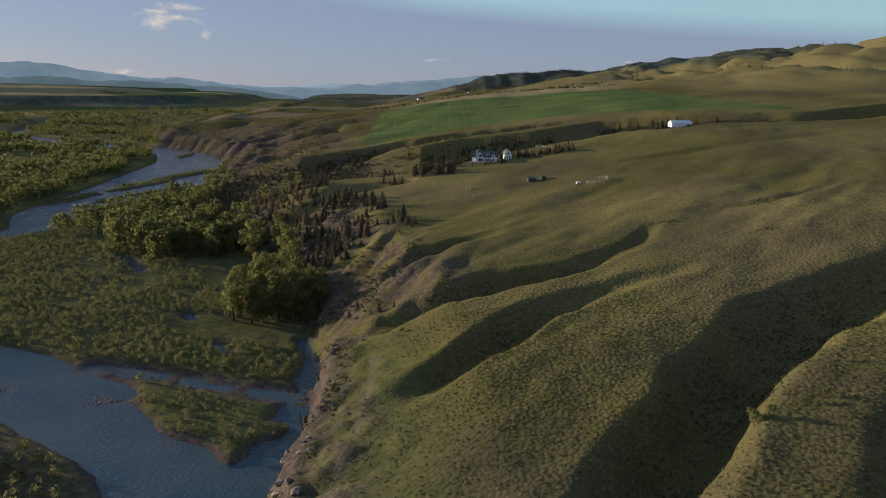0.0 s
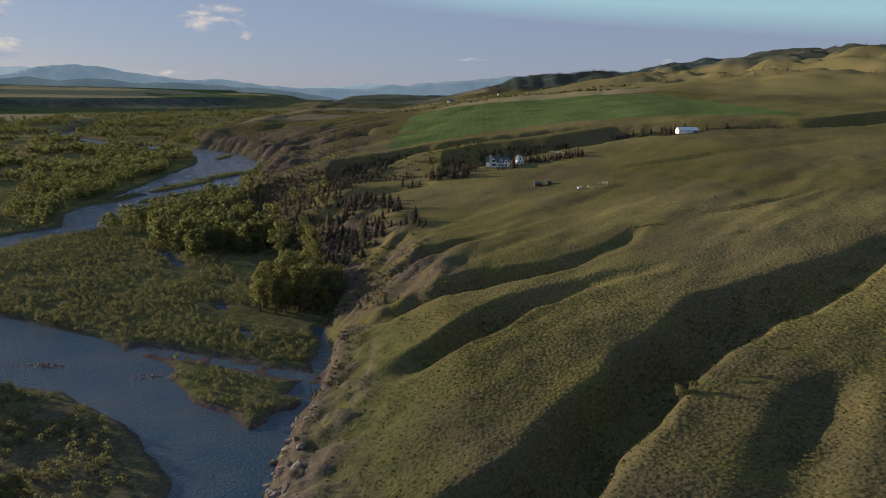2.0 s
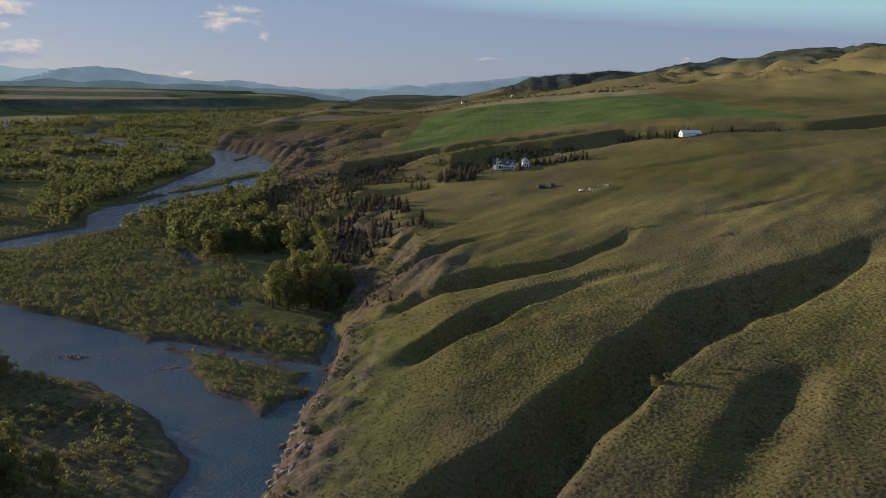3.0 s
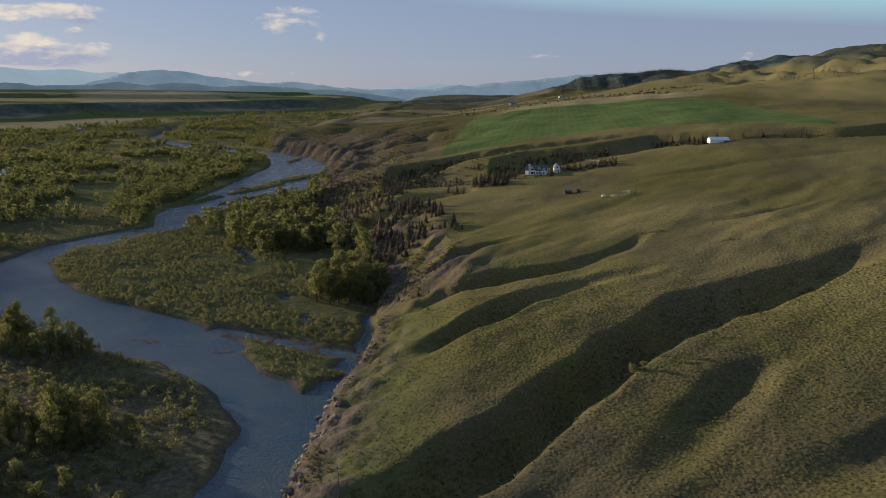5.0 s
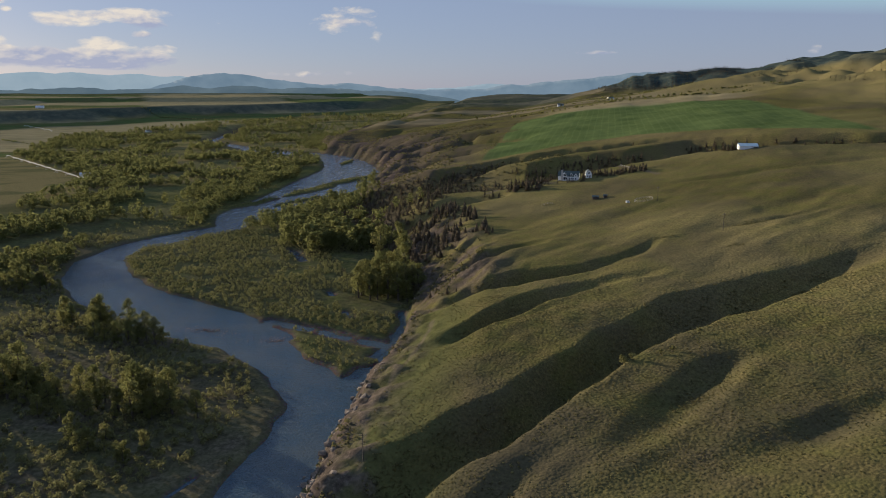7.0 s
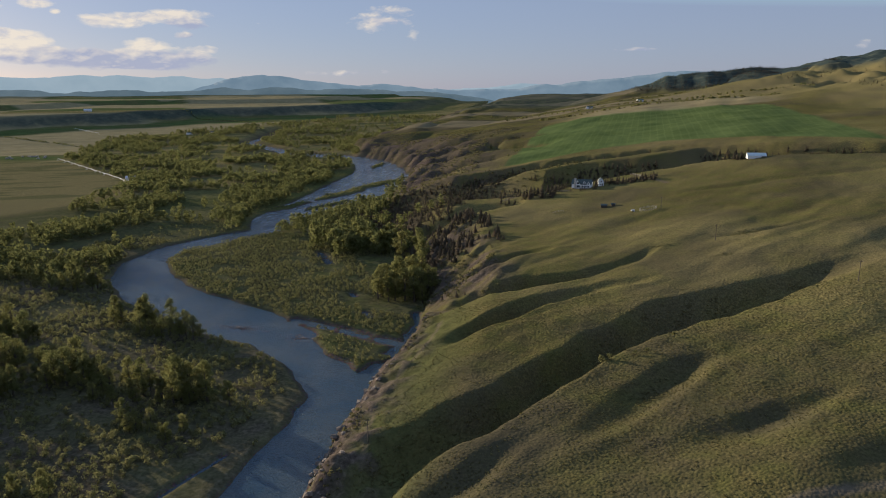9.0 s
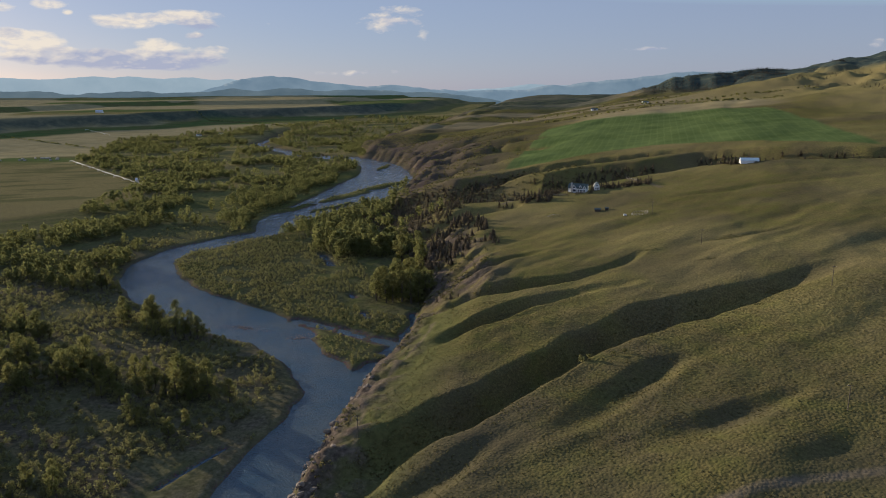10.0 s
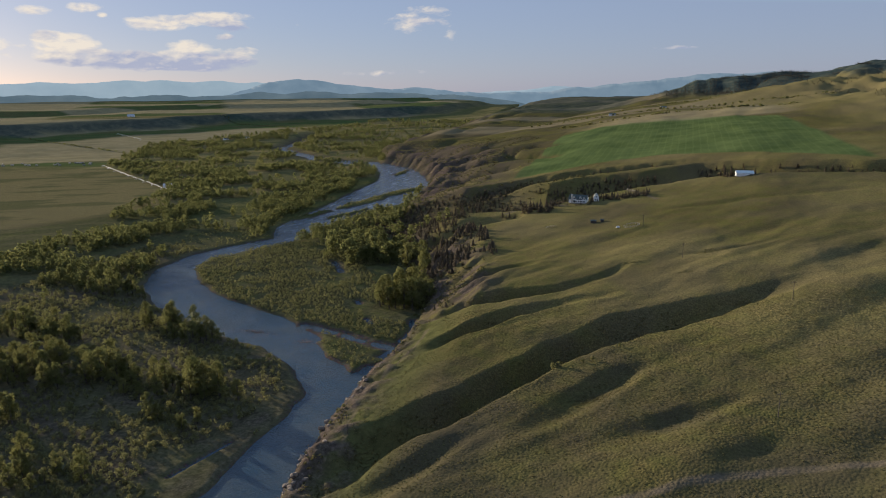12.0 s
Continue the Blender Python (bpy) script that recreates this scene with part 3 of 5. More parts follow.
# ---- mesh tools ----
def mesh_from(name, verts, faces, mat, smooth=False, normals=None):
    """A mesh from arrays of vertices and faces of one size."""
    verts, faces = np.asarray(verts, np.float32), np.asarray(faces, np.int32)
    me = bpy.data.meshes.new(name)
    n, k = faces.shape
    me.vertices.add(len(verts))
    me.vertices.foreach_set("co", verts.ravel())
    me.loops.add(n * k)
    me.loops.foreach_set("vertex_index", faces.ravel())
    me.polygons.add(n)
    me.polygons.foreach_set("loop_start", np.arange(0, n * k, k, dtype=np.int32))
    me.polygons.foreach_set("loop_total", np.full(n, k, np.int32))
    if smooth:
        me.polygons.foreach_set("use_smooth", np.ones(n, bool))
    me.update(calc_edges=True)
    if mat:
        me.materials.append(mat)
    if normals is not None:
        me.polygons.foreach_set("use_smooth", np.ones(n, bool))
        me.normals_split_custom_set_from_vertices(np.asarray(normals, np.float32))
    return me


def part(name, bm, mat, parent=None, label=""):
    me = bpy.data.meshes.new(name)
    bm.to_mesh(me)
    bm.free()
    me.materials.append(mat)
    ob = new(name, me)
    if parent:
        ob.parent = parent
    return tagged(ob, label)


def box(bm, x0, y0, z0, x1, y1, z1, bevel=0.0):
    v = bmesh.ops.create_cube(bm, size=1.0, matrix=Matrix.Translation(((x0 + x1) / 2, (y0 + y1) / 2, (z0 + z1) / 2)) @ Matrix.Diagonal((x1 - x0, y1 - y0, z1 - z0, 1)))["verts"]
    if bevel:
        edges = list({e for q in v for e in q.link_edges})
        bmesh.ops.bevel(bm, geom=edges, offset=bevel, segments=1, affect="EDGES")
    return bm


def prism(bm, outline, y0, y1):
    """A solid with an outline in x and z, from y0 to y1."""
    a = [bm.verts.new((x, y0, z)) for x, z in outline]
    b = [bm.verts.new((x, y1, z)) for x, z in outline]
    n = len(a)
    bm.faces.new(a)
    bm.faces.new(b[::-1])
    for k in range(n):
        bm.faces.new((a[k], b[k], b[(k + 1) % n], a[(k + 1) % n]))
    bmesh.ops.recalc_face_normals(bm, faces=bm.faces[:])
    return bm


def scatter_mesh(name, template, spots, mat):
    """One joined mesh: template (verts, faces) at each spot of x, y, z, turn, size, height."""
    tv, tf = np.asarray(template[0], np.float32), np.asarray(template[1], np.int32)
    sp = np.asarray(spots, np.float32)
    c, s = np.cos(sp[:, 3])[:, None], np.sin(sp[:, 3])[:, None]
    x = (tv[None, :, 0] * c - tv[None, :, 1] * s) * sp[:, 4:5] + sp[:, 0:1]
    y = (tv[None, :, 0] * s + tv[None, :, 1] * c) * sp[:, 4:5] + sp[:, 1:2]
    z = tv[None, :, 2] * sp[:, 5:6] + sp[:, 2:3]
    v = np.stack([x, y, z], -1).reshape(-1, 3)
    if len(template) > 2:
        tn = np.asarray(template[2], np.float32)
        n = np.stack([tn[None, :, 0] * c - tn[None, :, 1] * s, tn[None, :, 0] * s + tn[None, :, 1] * c, tn[None, :, 2] + 0 * c], -1).reshape(-1, 3)
    f = (tf[None] + (np.arange(len(sp)) * len(tv))[:, None, None]).reshape(-1, tf.shape[1])
    return (v, f, n) if len(template) > 2 else (v, f)


def join(pieces):
    """Vertices, faces and, where all pieces have them, normals in one."""
    fs, n = [], 0
    for p in pieces:
        fs.append(p[1] + n)
        n += len(p[0])
    out = [np.concatenate([p[0] for p in pieces]), np.concatenate(fs)]
    if all(len(p) > 2 for p in pieces):
        out.append(np.concatenate([p[2] for p in pieces]))
    return out


# ---- ground, water, far mountains ----
def graded(fine0, fine1, fine, mids, ends, growth=1.045):
    """Grid lines: fine steps inside, then growing steps out to the ends."""
    lines = list(np.arange(fine0, fine1 + 1e-6, fine))
    for sign, edge, mid, end in ((1, lines[-1], mids[1], ends[1]), (-1, lines[0], mids[0], ends[0])):
        v, h = edge, fine
        while sign * (end - v) > 0:
            h = min(h * 1.03, mid[1]) if sign * (mid[0] - v) > 0 else (min(h * growth, 26) if abs(v) < 3000 else h * 1.05)
            v += sign * h
            lines.append(v)
    return np.array(sorted(lines))


rng = np.random.default_rng(7)


def build_ground():
    gx = graded(-110, 215, 1.6, ((-430, 3.4), (330, 3.2)), (-4700, 4300), 1.028)
    gy = graded(32, 310, 1.6, ((-60, 6.0), (640, 3.4)), (-1500, 4700), 1.028)
    X, Y = np.meshgrid(gx, gy)
    z, s, bare, gravel, gull, wet, isle, woods_haze_shade, verdant = land(X, Y)
    ny, nx = X.shape
    idx = np.arange(nx * ny).reshape(ny, nx)
    faces = np.stack([idx[:-1, :-1], idx[:-1, 1:], idx[1:, 1:], idx[1:, :-1]], -1).reshape(-1, 4)
    me = mesh_from("ground", np.stack([X, Y, z], -1).reshape(-1, 3), faces, MAT_GROUND, True)
    valley = 1 - step(-2, 8, s)

    low = np.interp(X, [-84, -28, 30, 90, 192, 292], [692, 690, 722, 726, 655, 572])
    high = np.interp(X, [-104, -77, 133, 255], [1172, 1211, 1190, 1090])
    right = np.interp(Y, [529, 714, 1082, 1190], [300, 288, 262, 135])
    field = step(0, 8, Y - low) * step(0, 14, high - Y) * step(0, 8, right - X) * step(0, 4, X + 88 + 0.04 * (Y - 690)) * (1 - step(2, 5, gull))
    strips = (np.sin(0.012 * Y + 2.2 * fbm(X / 900, Y / 260, 2, 15)) > 0.1) * step(1150, 1300, Y) * (s > 60) * (1 - step(400, 700, X))
    dry = np.maximum(strips * 0.8, step(420, 700, X) * step(700, 1000, Y) * 0.55)
    west = (s < 0) * step(0, 60, -X - 640 + 0.35 * (Y - 400))
    # patchwork of strip fields across the valley
    pu, pv = (0.8 * X + 0.6 * Y) / 640, (0.8 * Y - 0.6 * X) / 150
    pick = np.mod(np.sin(np.floor(pu) * 127.1 + np.floor(pv) * 311.7) * 437.585, 1.0)
    beyond = (s < 0) * step(0, 60, -X - 640 + 0.35 * (Y - 400)) * step(900, 1000, Y - 0.2 * X - 300)
    westcrop = np.maximum(beyond * (pick < 0.3) * 0.9 * (X < np.interp(Y, *WOOD_EDGE)), verdant)
    dry = np.maximum(dry, west * (0.85 - 0.85 * westcrop) * np.where(beyond > 0.5, (pick < 0.8) * (0.4 + 0.7 * pick), 0.9))
    d_path, _, _ = along(X, Y, TRACK)
    path = step(2.4, 1.2, d_path) * (0.75 + 0.5 * fbm(X / 6, Y / 6, 2, 45))
    d_path, _, _ = along(X, Y, [(-12, 70), (-15, 82), (-18, 91), (-19, 97), (-24, 112), (-25, 123), (-23, 130), (-23, 147), (-21, 168), (-20, 191), (-22, 206)])
    path = np.maximum(path, 0.7 * step(1.5, 0.5, d_path))
    d_path, _, _ = along(X, Y, [(-40, 470), (-22, 488), (2, 482), (16, 478)])
    path = np.maximum(path, step(2.6, 1.2, d_path))
    d_path, _, _ = along(X, Y, [(52, 545), (66, 530), (80, 505), (100, 470)])
    path = np.maximum(path, 0.8 * step(2.6, 1.2, d_path))
    one = np.ones_like(z)
    dry = np.maximum(dry, (s > 0) * step(210, 80, Y) * np.clip(0.28 + 1.0 * fbm(X / 40, Y / 30, 3, 46), 0, 0.7))
    golden = (s > 30) * np.maximum(0.6 * np.maximum(step(270, 420, X) * step(620, 900, Y), step(60, 250, X) * step(1150, 1250, Y)) * step(2450, 2250, Y), np.clip(0.35 * step(110, 320, Y + 0.4 * X) * (0.7 + 1.2 * fbm(X / 60, Y / 45, 3, 49)), 0, 0.6) * step(1000, 700, Y))
    _, bank_side, _ = along(X, Y, RIVER)
    stubble = west * step(950, 850, Y - 0.2 * X - 300) * 0.12
    golden = np.maximum(golden, west * (1 - westcrop) * np.where(beyond > 0.5, 0.6 + 0.4 * pick, 0.75))
    # bare brown west bank, with the trees' shade darkened into it
    bank_soil_shade = (bank_side < 0) * (s < -4) * step(520, 380, Y) * step(-480, -400, X) * (0.55 + 0.4 * fbm(X / 20, Y / 20, 3, 47))
    scrub = step(1, 4, s) * step(20, 11, s) * step(235, 200, Y)
    bare = np.maximum(np.maximum(bare, np.maximum(bank_soil_shade, stubble)), 0.8 * scrub * (0.75 + 0.6 * fbm(X / 5, Y / 5, 3, 48)))
    valley = np.maximum(valley, 0.85 * step(2, 8, s) * step(58, 30, s) * step(250, 200, Y))
    # clearings between the cottonwoods, and the tan strip beyond the crop field
    plain_west = X < np.interp(Y, *WOOD_EDGE)
    glade = np.clip(open_ground(X, Y), 0, 1) * (s < 0)
    strip = 0.5 * (s > 60) * step(1165, 1200, Y + 0.25 * X) * step(1480, 1420, Y + 0.35 * X) * step(330, 240, X) * step(-150, 20, X)
    strip = np.maximum(strip, np.maximum(0.5 * beyond * plain_west * (pick > 0.42) * (1 - verdant), 0.35 * strips * step(1420, 1500, Y + 0.35 * X) * step(260, 120, X)))
    for name, cols in (("extra", (np.clip(woods_haze_shade, 0, 1), glade, np.clip(strip, 0, 1), 1 - 0.62 * step(190, 300, Y))), ("cover", (np.clip(bare, 0, 1), np.clip(gravel, 0, 1), valley * (1 - west), one)), ("crops", (np.clip(field + westcrop * 0.9, 0, 1), np.clip(dry, 0, 1), np.clip(path, 0, 1), np.clip(golden, 0, 1)))):
        at = me.color_attributes.new(name, "FLOAT_COLOR", "POINT")
        at.data.foreach_set("color", np.stack(cols, -1).astype(np.float32).ravel())
    ob = new("ground", me)
    tagged(ob, "rolling olive-green prairie with gullies, a river valley and fields", "ground", kind="structure")


build_ground()


def build_water():
    gx, gy = np.arange(-1250, 20, 12.0), np.arange(-900, 2100, 12.0)
    X, Y = np.meshgrid(gx, gy)
    idx = np.arange(X.size).reshape(X.shape)
    faces = np.stack([idx[:-1, :-1], idx[:-1, 1:], idx[1:, 1:], idx[1:, :-1]], -1).reshape(-1, 4)
    near = capsule(X, Y, [(x, y, w + 70) for x, y, w in RIVER])
    near = np.maximum(near, capsule(X, Y, [(-194, 404, 30), (-84, 254, 40)]))
    near = np.maximum(near, capsule(X, Y, [(-82, 44, 30), (-75, 78, 30)])).ravel()
    keep = (near[faces] > 0).any(1)
    faces = faces[keep]
    used, inv = np.unique(faces, return_inverse=True)
    v = np.stack([X.ravel(), Y.ravel(), np.zeros(X.size)], -1)[used]
    ob = new("water", mesh_from("water", v, inv.reshape(-1, 4), MAT_WATER, True))
    tagged(ob, "shallow rippled river water reflecting the evening sky", "river", kind="structure")


build_water()


def build_mountains():
    # skyline as azimuth from +y and height, at two distances
    far = [(-75, 190), (-58, 210), (-53, 236), (-50, 246), (-48.5, 238), (-46, 240), (-44, 250), (-42.5, 242), (-41, 248), (-39, 236), (-37.3, 240), (-34, 224), (-31, 216), (-28, 190), (-25, 166), (-22, 150), (-18.5, 140), (-15, 145), (-12, 160), (-9.5, 180), (-6, 165), (-3, 180), (0, 195), (4, 200), (10, 200), (30, 190), (60, 180)]
    near = [(-75, 150), (-42, 130), (-37, 150), (-35.5, 186), (-34, 206), (-32.5, 230), (-31, 240), (-29.5, 232), (-27.6, 204), (-25.5, 190), (-24, 184), (-22.5, 174), (-21, 180), (-19.8, 172), (-18, 148), (-14, 142), (-10, 152), (-6, 174), (-3, 190), (-1, 212), (2, 234), (4, 226), (7, 238), (9, 228), (12, 236), (16, 220), (24, 200)]
    low = [(-75, 176), (-58, 166), (-52, 172), (-48, 168), (-45, 156), (-42, 160), (-39, 152), (-37, 146), (-35.2, 160), (-33.8, 170), (-32.2, 158), (-30.4, 170), (-28.6, 166), (-26.5, 152), (-23, 146), (-20, 142), (-17, 132), (-13, 90), (-10, 30)]
    for name, prof, dist, deep, mat, seed, label in (("backdrop", far, 4560, 150, MAT_MOUNT, 3, "hazy pale blue mountain range on the horizon"), ("backdrop", near, 4300, 200, MAT_FAR, 8, "forested hills with painted blue haze before the mountain range"), ("backdrop", low, 4080, 120, MAT_LOW, 12, "low foothills with painted dark blue-grey haze beyond the plain")):
        az = np.radians(np.arange(prof[0][0], prof[-1][0], 0.12))
        top = np.interp(np.degrees(az), [p[0] for p in prof], [p[1] for p in prof])
        top = top + 13 * fbm(az * 34, az * 0 + seed, 5, seed) - 3
        rows = []
        for k in range(9):
            u = k / 8
            r = dist - deep + 2 * deep * u
            shape = 1 - abs(2 * u - 1) ** 1.3
            h = 40 + (top - 40) * shape + 16 * shape * (1 - shape) * 4 * fbm(az * 60, az * 0 + 0.7 * k, 3, seed + 5)
            rows.append(np.stack([60 + r * np.sin(az), -80 + r * np.cos(az), np.where(u in (0, 1), -20, h)], -1))
        v = np.stack(rows)
        idx = np.arange(v.shape[0] * v.shape[1]).reshape(v.shape[:2])
        faces = np.stack([idx[:-1, :-1], idx[:-1, 1:], idx[1:, 1:], idx[1:, :-1]], -1).reshape(-1, 4)
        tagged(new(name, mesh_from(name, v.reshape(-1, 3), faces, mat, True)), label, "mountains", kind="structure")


build_mountains()


# ---- plants ----
def leaves(rng, lobes, count, size, flat=0.5):
    """Small leaf sprays on the shells of lobes (x, y, z, radius, height): arrays of small triangles."""
    lobes = np.asarray(lobes, float)
    share = lobes[:, 3] ** 2
    pick = rng.choice(len(lobes), count, p=share / share.sum())
    d = rng.normal(size=(count, 3))
    d[:, 2] += 0.25
    d /= np.linalg.norm(d, axis=1)[:, None]
    r = rng.uniform(0.6, 1.15, count)[:, None]
    pos = lobes[pick, :3] + d * r * lobes[pick][:, [3, 3, 4]]
    nrm = d + rng.normal(size=(count, 3)) * flat
    nrm /= np.linalg.norm(nrm, axis=1)[:, None]
    a = np.cross(nrm, rng.normal(size=(count, 3)))
    a /= np.linalg.norm(a, axis=1)[:, None]
    b = np.cross(nrm, a)
    sz = size * rng.uniform(0.6, 1.35, count)[:, None]
    v = np.stack([pos - a * sz, pos + a * sz * 0.8 - b * sz * 0.8, pos + a * sz * 0.3 + b * sz], 1).reshape(-1, 3)
    soft = 0.7 * d + 0.16 * nrm
    soft[:, 2] += 0.55
    soft /= np.linalg.norm(soft, axis=1)[:, None]
    return v, np.arange(count * 3).reshape(-1, 3), np.repeat(soft, 3, 0)


def cottonwood_lobes(rng, h, spread):
    lobes = []
    for k in range(30):
        u = rng.uniform(0.22, 0.97)
        reach = spread * (1 - abs(u - 0.5) * 1.25) * rng.uniform(0.3, 1.05)
        a = rng.uniform(0, 6.28)
        r = spread * rng.uniform(0.15, 0.33)
        lobes.append((reach * math.cos(a), reach * math.sin(a), u * h, r, r * rng.uniform(0.8, 1.2)))
    lobes.append((0, 0, 0.62 * h, spread * 0.5, h * 0.26))
    return lobes


def limb(bm, p, q, r0, r1, n=6):
    p, q = Vector(p), Vector(q)
    m = Matrix.Translation((p + q) / 2) @ (q - p).to_track_quat("Z", "Y").to_matrix().to_4x4()
    bmesh.ops.create_cone(bm, cap_ends=True, segments=n, radius1=r0, radius2=r1, depth=(q - p).length, matrix=m)


def cottonwood(seed, h, spread, count):
    r = np.random.default_rng(seed)
    tree = new("cottonwood_tree")
    lobes = cottonwood_lobes(r, h, spread)
    bm = bmesh.new()
    lean = r.uniform(-0.5, 0.5, 2)
    limb(bm, (0, 0, -0.6), (lean[0], lean[1], 0.45 * h), 0.032 * h, 0.02 * h, 7)
    limb(bm, (lean[0], lean[1], 0.44 * h), (lean[0] * 1.6, lean[1] * 1.6, 0.8 * h), 0.02 * h, 0.006 * h)
    for x, y, z, _, _ in lobes[:5]:
        limb(bm, (lean[0] * 0.8, lean[1] * 0.8, 0.33 * h), (x * 0.8, y * 0.8, z), 0.012 * h, 0.004 * h, 5)
    part("trunk", bm, MAT_BARK, tree)
    v, f, n = leaves(r, lobes, count, 0.0165 * h, 0.8)
    crown = new("crown", mesh_from("crown", v, f, MAT_COTTON, False, n))
    crown.parent = tree
    return tagged(tree, "broad cottonwood with a loose sunlit olive-green crown on the river flat", "tree", "cottonwoods along the river")


def conifer_template(rng, layers=9, arms=9):
    """A ragged spire one metre high: whorls of drooping boughs."""
    v, f = [], []
    for k in range(layers):
        u = k / layers
        z0, r = 0.08 + 0.86 * u, 0.23 * (1 - u) ** 0.75 + 0.012
        for n in range(arms if k < layers - 2 else 5):
            a = rng.uniform(0, 6.28)
            w = rng.uniform(0.35, 0.6)
            rr = r * rng.uniform(0.6, 1.25)
            droop = rng.uniform(0.02, 0.07)
            i = len(v)
            v += [(0, 0, z0 + 0.09), (rr * math.cos(a - w), rr * math.sin(a - w), z0 - droop * 0.6), (rr * 1.25 * math.cos(a), rr * 1.25 * math.sin(a), z0 - droop), (rr * math.cos(a + w), rr * math.sin(a + w), z0 - droop * 0.6)]
            f.append((i, i + 1, i + 2, i + 3))
    i = len(v)
    v += [(-0.012, 0, 0.9), (0.012, 0, 0.9), (0.002, 0.002, 1.02), (0, 0.012, 0.9)]
    f.append((i, i + 1, i + 2, i + 3))
    return np.array(v), np.array(f)


def conifer(seed, h):
    r = np.random.default_rng(seed)
    tree = new("conifer_tree")
    bm = bmesh.new()
    limb(bm, (0, 0, -0.6), (0, 0, 0.8 * h), 0.02 * h, 0.004 * h)
    part("trunk", bm, MAT_BARK, tree)
    v, f = conifer_template(r, 12, 10)
    crown = new("crown", mesh_from("crown", v * h, f, MAT_SPRUCE))
    crown.parent = tree
    return tagged(tree, "dark green narrow conifer on the shaded bluff", "tree", "conifers on the bluff")


def jitter(x0, x1, y0, y1, gap, seed):
    r = np.random.default_rng(seed)
    gx, gy = np.meshgrid(np.arange(x0, x1, gap), np.arange(y0, y1, gap))
    gx, gy = gx.ravel() + r.uniform(-0.46, 0.46, gx.size) * gap, gy.ravel() + r.uniform(-0.46, 0.46, gy.size) * gap
    return gx, gy, r


def site(x, y):
    """What the plants need to know of a spot."""
    z, s, bare, gravel, gull, wet, isle, *_ = land(x, y)
    _, side, _ = along(x, y, RIVER)
    edge = np.interp(y, *WOOD_EDGE)
    return z, s, bare, gravel, gull, wet, isle, side > 0, edge


def spots_of(x, y, z, r, lo, hi, wide=(0.85, 1.15)):
    h = r.uniform(lo, hi, len(x))
    return np.stack([x, y, z - 0.15, r.uniform(0, 6.28, len(x)), h * r.uniform(*wide, len(x)), h], -1)


